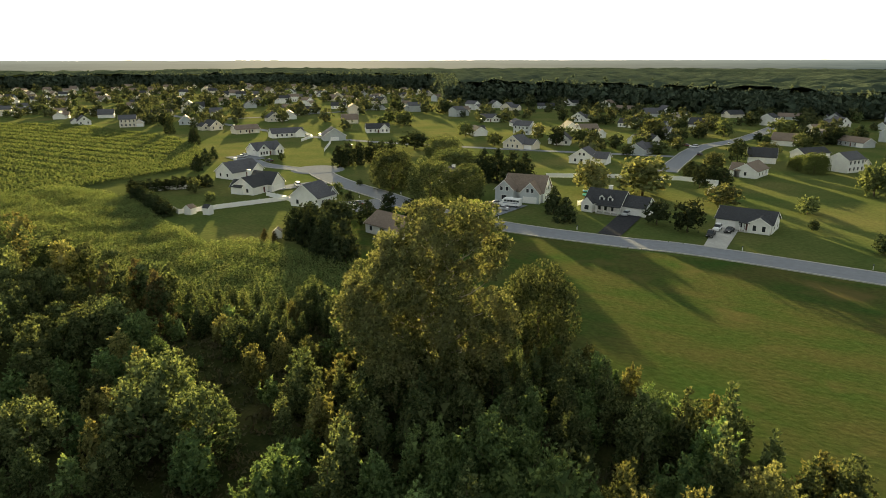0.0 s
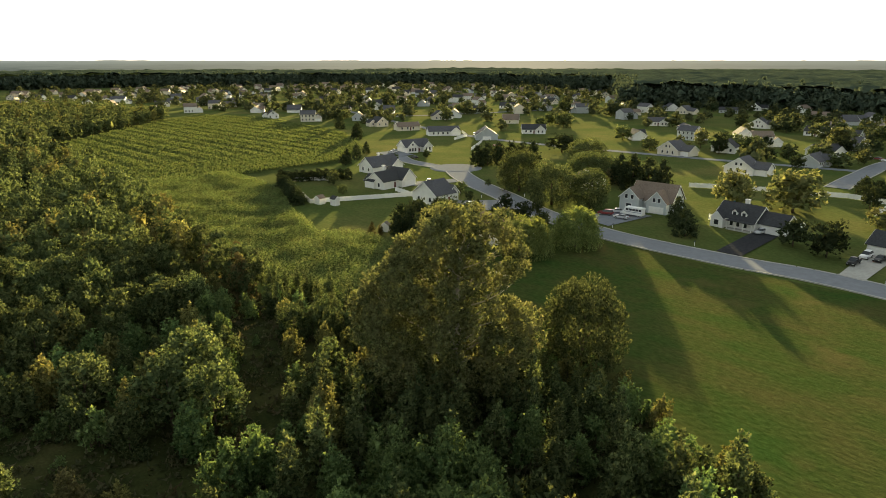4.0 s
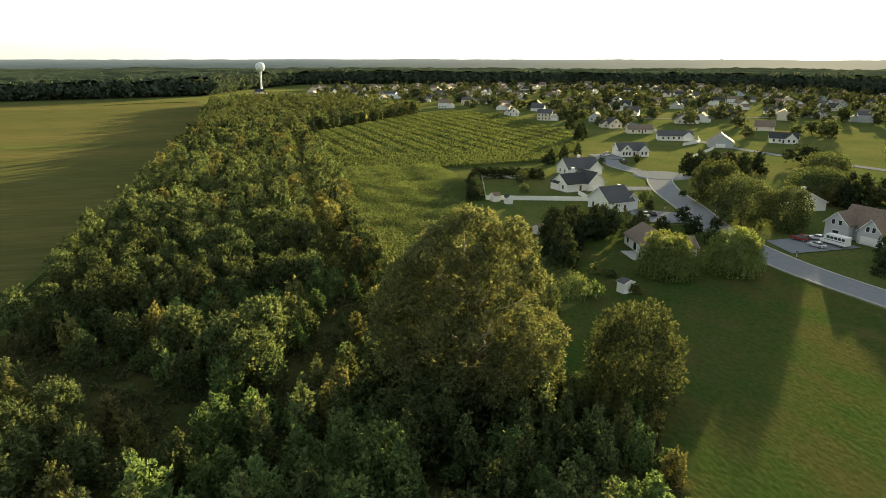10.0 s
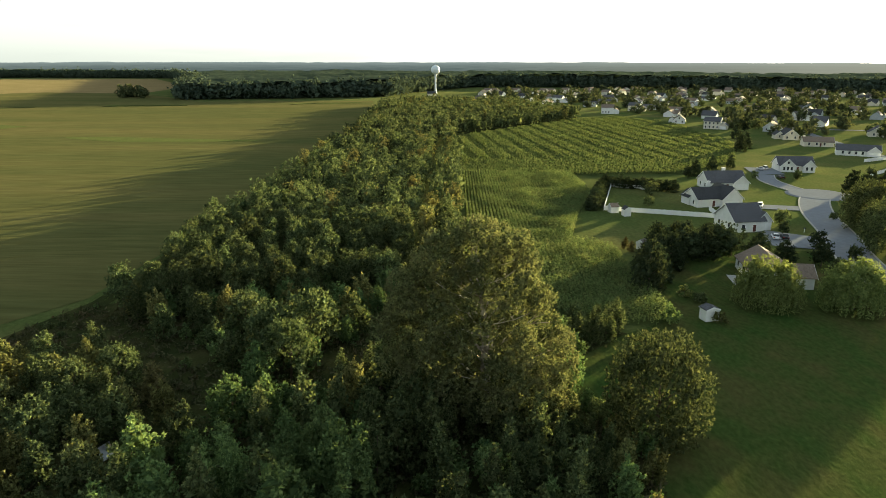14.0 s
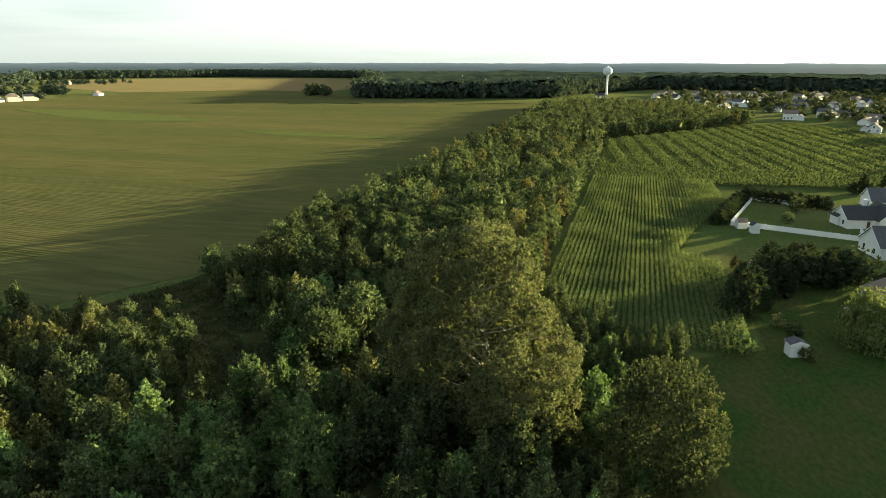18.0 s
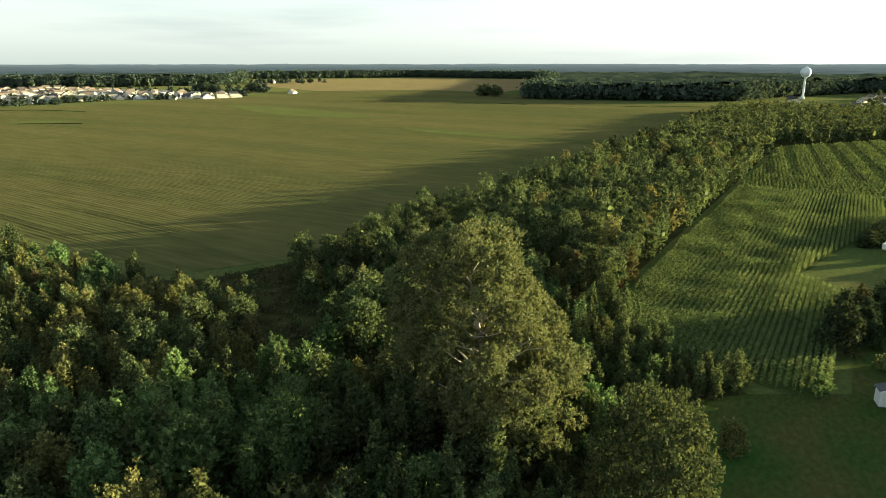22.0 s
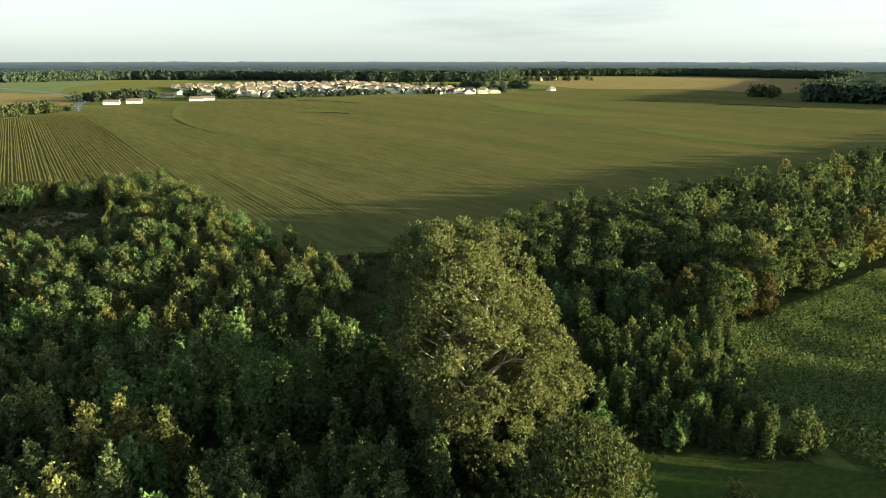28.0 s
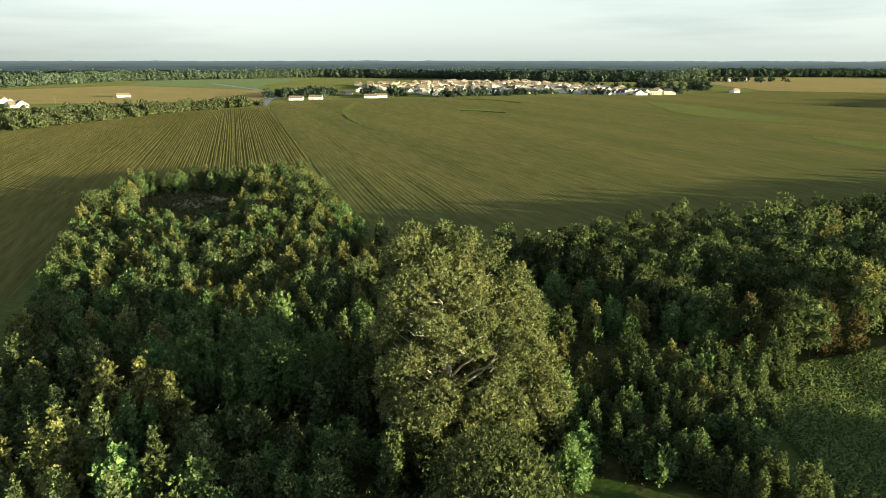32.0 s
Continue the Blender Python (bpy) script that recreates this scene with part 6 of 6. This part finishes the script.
# kind, place, width and height of the larger trees
SIZE_OF = {"thuja": (3.2, 4.5), "broad": (9, 9), "cedar": (9, 10), "ydark": (7.4, 8), "rust": (6, 9), "yard": (7.4, 7), "autumn": (7.4, 7), "willow": (14, 10.5), "maple": (14.6, 12)}
MEASURES = (("thuja", -214, 207, 5.1, 10.5), ("thuja", -214, 213, 5.5, 11.1), ("thuja", -212, 218, 5.2, 11.1), ("thuja", -211, 225, 5.7, 10.5), ("thuja", -210, 231, 5.9, 10.3), ("thuja", -210, 238, 5.5, 10.1), ("maple", -161, 182, 15.6, 16.2), ("maple", -137, 174, 15.6, 15.2), ("maple", -127, 181, 12.0, 13.5), ("maple", -192, 255, 17.5, 11.8), ("maple", -163, 225, 19.4, 11.3), ("cedar", -147, 222, 8.5, 12.3), ("cedar", -138, 218, 9.7, 13.4), ("cedar", -131, 218, 9.6, 13.2), ("cedar", -127, 221, 7.8, 12.5), ("ydark", -225, 274, 17.3, 10.1), ("rust", -150, 220, 7.7, 6.2), ("autumn", -98, 218, 12.7, 13.0), ("autumn", -82, 225, 18.1, 14.4), ("cedar", -94, 181, 5.5, 9.1), ("cedar", -86, 173, 6.6, 7.8), ("ydark", -63, 186, 8.2, 7.9), ("ydark", -53, 182, 8.9, 10.1), ("yard", -312, 370, 13.7, 12.4), ("yard", -239, 342, 11.9, 9.4), ("yard", -199, 313, 9.5, 8.4), ("autumn", -190, 346, 8.2, 11.0), ("yard", -180, 360, 14.2, 8.9), ("autumn", -143, 404, 13.5, 11.5), ("cedar", -67, 416, 9.5, 9.5), ("cedar", -62, 420, 9.5, 10.1), ("cedar", -57, 421, 9.5, 10.0), ("cedar", -51, 425, 9.5, 9.7), ("cedar", -47, 431, 9.5, 9.8), ("cedar", -38, 446, 10.5, 10.4), ("yard", -81, 459, 16.7, 11.9), ("willow", -41, 314, 11.2, 9.2), ("willow", -48, 318, 7.8, 7.0), ("yard", -30, 227, 7.5, 6.2), ("autumn", -68, 357, 12.6, 7.3), ("cedar", -80, 274, 8.1, 7.0), ("cedar", -75, 272, 7.4, 6.5), ("cedar", -70, 269, 7.5, 7.0), ("cedar", -65, 266, 6.6, 6.6), ("autumn", -54, 222, 11.8, 7.7), ("ydark", -117, 411, 9.3, 8.7), ("ydark", -122, 393, 9.1, 8.2), ("autumn", -141, 404, 14.5, 12.1), ("yard", -108, 432, 11.7, 11.9), ("ydark", -85, 416, 5.7, 6.3), ("yard", -114, 334, 12.1, 7.0), ("ydark", -145, 330, 9.0, 6.7), ("ydark", -140, 341, 8.4, 8.3), ("ydark", -169, 376, 6.5, 6.8), ("ydark", -7, 188, 5.9, 5.8), ("yard", -16, 271, 11.6, 13.4), ("yard", -13, 283, 12.2, 10.3))
for i, (kind, x, y, w, h) in enumerate(MEASURES):
    s = w / SIZE_OF[kind][0]
    text = "dense dark evergreen between the yards" if kind in ("cedar", "thuja") else "large shade tree with yellowing leaves" if kind in ("autumn", "rust") else "large rounded green shade tree between houses"
    s *= {"thuja": 1.4, "cedar": 1.3, "maple": 1.2}.get(kind, 1.1)
    plant(f"{kind}{1 + i % 2}", x, y, s, h * 0.95 / SIZE_OF[kind][1] / s, text, "yard trees")
    spots.append((x, y))
used = 0
for i in range(4000):
    x, y = random.uniform(-700, 40), random.uniform(205, 620)
    if used >= 118 or not inside(TOWN_POLY + [], x, y) or (-108 < x < -86 and y < 570):
        continue
    d = min((x - a) ** 2 + (y - b) ** 2 for a, b in spots)
    if 9 ** 2 < d < 24 ** 2:
        key = random.choice(("yard0", "yard1", "yard2", "ydark0", "ydark1", "autumn0"))
        plant(key, x, y, random.uniform(0.75, 1.5), random.uniform(0.85, 1.1), "leafy dark evergreen in a yard" if "cedar" in key else "leafy shade tree in a yard", "yard trees")
        used += 1
YARD_FAR = [blob_template(60 + k, 8.5, 9.5, 6, 70) for k in range(4)]
rows = []
for i in range(9000):
    x, y = random.uniform(-1150, 40), random.uniform(60, 820)
    if len(rows) > 560 or not inside(TOWN_POLY, x, y):
        continue
    if min((x - a) ** 2 + (y - b) ** 2 for a, b in spots) > 9.5 ** 2 and (x < -420 or y > 420 or random.random() < 0.2) and not (-108 < x < -86 and y < 570):
        rows.append((random.randrange(4), x, y, -0.2, random.uniform(0.7, 1.5), random.uniform(0.75, 1.05), random.uniform(0, 6.28)))
# the hedge line and groves by the far fields
for (x0, y0), (x1, y1), n in (((99, -400), (18, -505), 60), ((110, -430), (10, -540), 60), ((120, -470), (-40, -575), 60), ((18, -505), (-88, -607), 60), ((20, -530), (-80, -630), 50), ((130, -520), (20, -600), 50), ((-40, -600), (-84, -650), 20)):
    for k in range(n):
        u = random.random()
        rows.append((random.randrange(4), x0 + (x1 - x0) * u + random.uniform(-6, 6), y0 + (y1 - y0) * u + random.uniform(-6, 6), -0.2, random.uniform(0.8, 1.3), random.uniform(0.7, 1.0), random.uniform(0, 6.28)))
for cx, cy, n, spread, s in ((-879, -367, 12, 22, 1.6), (-150, -760, 26, 26, 1.2), (-190, -800, 20, 25, 1.3), (-243, -745, 4, 8, 1.5), (-283, -735, 8, 12, 1.4), (-375, -712, 14, 20, 1.1), (-780, -760, 16, 30, 1.4), (-760, -830, 14, 30, 1.3), (-480, -720, 5, 14, 0.9), (-1160, -1060, 30, 90, 1.2), (-455, -715, 16, 14, 0.9), (-420, -700, 12, 12, 0.8), (-330, -690, 8, 10, 0.9), (-560, -690, 8, 14, 0.8), (-680, -690, 12, 16, 1.0)):
    for k in range(n):
        rows.append((random.randrange(4), cx + random.gauss(0, spread * 0.6), cy + random.gauss(0, spread * 0.6), -0.2, s * random.uniform(0.8, 1.2), random.uniform(0.85, 1.1), random.uniform(0, 6.28)))
# street trees between the far white houses
for k in range(170):
    x, y = random.uniform(-780, -320), random.uniform(-1100, -650)
    if inside(ESTATE, x, y):
        rows.append((random.randrange(4), x, y, -0.2, random.uniform(0.5, 1.0), random.uniform(0.8, 1.1), random.uniform(0, 6.28)))
# trees beyond y -645 take the leaf colour with haze mixed in
for south, (mat, text) in enumerate(((LEAF_TOWN, "scattered dark green trees among houses and along field hedges"), (LEAF_FAR_HAZED, "dark trees in hedges and groves by the far fields"))):
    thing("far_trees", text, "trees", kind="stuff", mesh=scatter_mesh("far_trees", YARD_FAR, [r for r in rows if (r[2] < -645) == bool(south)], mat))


# ---- vehicles ----
def car_paint(name, color):
    m, n, l, p = graph(name)
    p.inputs["Base Color"].default_value = (*color, 1)
    p.inputs["Roughness"].default_value, p.inputs["Coat Weight"].default_value = 0.4, 0.1
    p.inputs["Specular IOR Level"].default_value = 0.2
    return m


PAINT = {"white": car_paint("paint_white", (0.75, 0.76, 0.76)), "black": car_paint("paint_black", (0.02, 0.02, 0.022)), "silver": car_paint("paint_silver", (0.45, 0.46, 0.48)), "red": car_paint("paint_maroon", (0.18, 0.03, 0.03)), "blue": car_paint("paint_blue", (0.05, 0.09, 0.16))}
LAMP_GLASS = car_paint("lamp_glass", (0.6, 0.6, 0.58))
TAIL_GLASS = car_paint("tail_glass", (0.3, 0.02, 0.02))


def hull(name, profile, width, material, taper=0.86):
    """A body from a side outline (y forwards, z up), narrowed towards the top."""
    zs = [z for y, z in profile]
    z0, z1 = min(zs), max(zs)
    s, n = Shape(), len(profile)
    v = []
    for side in (-1, 1):
        for y, z in profile:
            k = 1 - (1 - taper) * (z - z0) / (z1 - z0)
            v.append((side * width / 2 * k, y, z))
    s.add(v, [tuple(range(n)), tuple(range(2 * n - 1, n - 1, -1))] + [(i, i + n, (i + 1) % n + n, (i + 1) % n) for i in range(n)])
    me = s.mesh(name, material)
    bm = bmesh.new()
    bm.from_mesh(me)
    bmesh.ops.recalc_face_normals(bm, faces=bm.faces)
    bmesh.ops.bevel(bm, geom=list(bm.edges), offset=0.05, segments=2, affect="EDGES", clamp_overlap=True)
    bm.to_mesh(me)
    bm.free()
    return me


def wheel_parts(root, wide, ys, r=0.33):
    tyre = cached(("tyre", r), lambda: Shape().tube([(-0.11, 0, 0), (-0.09, 0, 0), (0.09, 0, 0), (0.11, 0, 0)], [r * 0.9, r, r, r * 0.9], 16).mesh("tyre", RUBBER))
    rim = cached(("rim", r), lambda: Shape().tube([(-0.115, 0, 0), (0.115, 0, 0)], [r * 0.6, r * 0.6], 12).mesh("rim", METAL))
    for y in ys:
        for side in (-1, 1):
            w = part("wheel", tyre, root, "", pose(side * wide, y, r))
            part("rim", rim, w, "silver rim")


def car(x, y, turn, paint, style="sedan", z=0.2):
    names = {"sedan": "sedan", "suv": "sport utility car", "pickup": "pickup truck"}
    tint = {"red": "maroon"}.get(paint, paint)
    root = thing("car" if style != "pickup" else "pickup_truck", f"{tint} {names[style]} parked on a driveway", "car" if style != "pickup" else "truck", pose(x, y, z, 0, 0, turn), "parked cars")
    if style == "sedan":
        body, cabin = [(-2.3, 0.35), (-2.35, 0.75), (-2.2, 0.95), (-0.9, 1.0), (1.0, 0.98), (2.15, 0.82), (2.35, 0.6), (2.3, 0.3)], [(-1.7, 0.95), (-1.0, 1.42), (0.25, 1.45), (1.1, 0.96)]
    elif style == "suv":
        body, cabin = [(-2.3, 0.4), (-2.35, 0.8), (-2.3, 1.05), (0.9, 1.08), (2.1, 0.98), (2.35, 0.75), (2.3, 0.35)], [(-2.25, 1.03), (-2.0, 1.72), (0.2, 1.74), (1.1, 1.04)]
    else:
        body, cabin = [(-2.7, 0.45), (-2.75, 1.05), (-0.7, 1.06), (1.4, 1.08), (2.5, 1.0), (2.7, 0.75), (2.65, 0.4)], [(-0.75, 1.04), (-0.6, 1.78), (0.7, 1.8), (1.5, 1.05)]
    part("body", cached(("body", style, paint), lambda: hull("body", body, 1.8, PAINT[paint])), root, f"{tint} painted body")
    part("glazing", cached(("cabin", style), lambda: hull("glazing", cabin, 1.66, PANE, 0.8)), root, "dark glass")
    top = max(z for y, z in cabin)
    part("roof", cached(("croof", style, paint), lambda: hull("roof", [(cabin[1][0] + 0.02, top - 0.05), (cabin[1][0] + 0.1, top + 0.03), (cabin[2][0] - 0.05, top + 0.03), (cabin[2][0] + 0.05, top - 0.05)], 1.4, PAINT[paint])), root)
    wheel_parts(root, 0.82, (body[0][0] + 0.85, body[-1][0] - 0.85))
    front, rear = max(y for y, z in body), min(y for y, z in body)
    for side in (-1, 1):
        part("headlight", cached("headlight", lambda: Shape().box(-0.2, -0.05, -0.07, 0.2, 0.05, 0.07).mesh("headlight", LAMP_GLASS)), root, "", pose(side * 0.6, front - 0.03, 0.7))
        part("tail_light", cached("tail_light", lambda: Shape().box(-0.16, -0.05, -0.09, 0.16, 0.05, 0.09).mesh("tail_light", TAIL_GLASS)), root, "", pose(side * 0.65, rear + 0.02, 0.8))
    return root


for x, y, turn, paint, style in ((-46.4, 181, 185, "black", "pickup"), (-46.8, 189, 182, "white", "suv"), (-43.5, 188.5, 178, "black", "sedan"), (-74.5, 191.5, 180, "silver", "sedan"), (-116, 176, 110, "red", "suv"), (-109.5, 175.5, 100, "silver", "sedan"), (-115.5, 181, 130, "silver", "sedan"),
                                 (-152, 151, 75, "white", "sedan"), (-152, 153.5, 75, "black", "sedan"), (-145, 160, 70, "white", "pickup"), (-194, 165, 60, "white", "suv"), (-276, 203, 85, "white", "suv"), (-274, 200, 85, "silver", "sedan"), (-252, 199, 90, "black", "sedan"),
                                 (-118, 372, 90, "white", "suv"), (-112, 371, 80, "red", "sedan"), (-107, 368, 90, "white", "suv"), (-94, 389, 5, "white", "sedan"), (-95, 338, 0, "black", "suv"), (-312, 288, 40, "white", "suv"), (-262, 262, 140, "red", "sedan")):
    car(x, y, turn, paint, style)
bus = thing("minibus", "white minibus with a dark window band and stripe", "bus", pose(-110, 181.5, 0.2, 0, 0, 100))
part("body", hull("body", [(-3.6, 0.45), (-3.65, 2.75), (2.0, 2.8), (2.4, 2.2), (2.6, 1.35), (3.5, 1.15), (3.6, 0.5)], 2.3, PAINT["white"], 0.95), bus)
for i in range(5):
    for side in (-1, 1):
        part("window", cached("bus_window", lambda: Shape().box(-0.03, -0.42, -0.32, 0.03, 0.42, 0.32).mesh("window", PANE)), bus, "dark window", pose(side * 1.12, -2.9 + i * 1.05, 2.05))
part("windscreen", Shape().box(-0.95, -0.03, -0.38, 0.95, 0.03, 0.38).mesh("windscreen", PANE), bus, "", pose(0, 2.45, 1.85, 25))
for side in (-1, 1):
    part("stripe", cached("bus_stripe", lambda: Shape().box(-0.02, -3.3, -0.06, 0.02, 2.2, 0.06).mesh("stripe", PAINT["blue"])), bus, "dark side stripe", pose(side * 1.16, 0, 1.35))
wheel_parts(bus, 1.02, (-2.3, 2.5), 0.4)


# ---- small things in the yards ----
def mailbox(x, y, turn):
    root = thing("mailbox", "roadside mailbox on a white post", "mailbox", pose(x, y, 0, 0, 0, turn), "mailboxes")
    part("post", cached("mail_post", lambda: Shape().box(-0.06, -0.06, 0, 0.06, 0.06, 1.05).mesh("post", TRIM)), root)
    part("box", cached("mail_box", lambda: Shape().tube([(0, -0.28, 1.2), (0, 0.28, 1.2)], [0.15, 0.15], 10).mesh("box", SHUTTER)), root)


board = thing("metal_sheet", "pale metal sheet lying tilted in the weedy clearing", "metal sheet", pose(-43.5, 17.6, 0.5, 24, 12, 35))
part("sheet", Shape().box(-1.4, -0.8, 0, 1.4, 0.8, 0.05).mesh("sheet", METAL), board)
part("rib", Shape().box(-1.4, -0.06, 0.05, 1.4, 0.06, 0.1).mesh("rib", METAL), board)
for x, y in ((-36, 171.3), (-79, 166.5), (-104, 164.5), (-152, 176), (-160, 163), (-8, 172.6)):
    mailbox(x, y, 0)
BLUE_PLASTIC, GREEN_PLASTIC = plain("blue_vinyl", (0.05, 0.3, 0.5), 0.4, grain=2), plain("green_vinyl", (0.05, 0.4, 0.28), 0.4, grain=2)
for x, y, mat, text in ((-101, 221, BLUE_PLASTIC, "blue round paddling pool on the grass"), (-98, 214, GREEN_PLASTIC, "green round paddling pool on the grass"), (-103, 228, BLUE_PLASTIC, "blue swimming float on the grass")):
    pool = thing("paddling_pool", text, "paddling pool", pose(x, y, 0.02), "yard toys")
    part("wall", Shape().lathe([(1.6, 0), (1.7, 0.25), (1.6, 0.45), (1.45, 0.45), (1.4, 0.1)], 20).mesh("wall", mat), pool)
    part("water", Shape().lathe([(1.45, 0.28), (1.45, 0.32), (0.02, 0.32)], 20).mesh("water", plain("pool_water", (0.15, 0.45, 0.5), 0.1, grain=1)), pool)
for x, y in ((52, -632), (-178, -750), (-243, -727), (108, -652), (-20, -655)):
    pole = thing("utility_pole", "grey wooden utility pole with a crossarm", "utility pole", pose(x, y, 0), "utility poles")
    part("post", cached("upole", lambda: Shape().tube([(0, 0, 0), (0, 0, 11)], [0.18, 0.12], 8).mesh("post", POLE_WOOD)), pole)
    part("crossarm", cached("uarm", lambda: Shape().box(-1.2, -0.07, 9.9, 1.2, 0.07, 10.1).mesh("crossarm", POLE_WOOD)), pole)
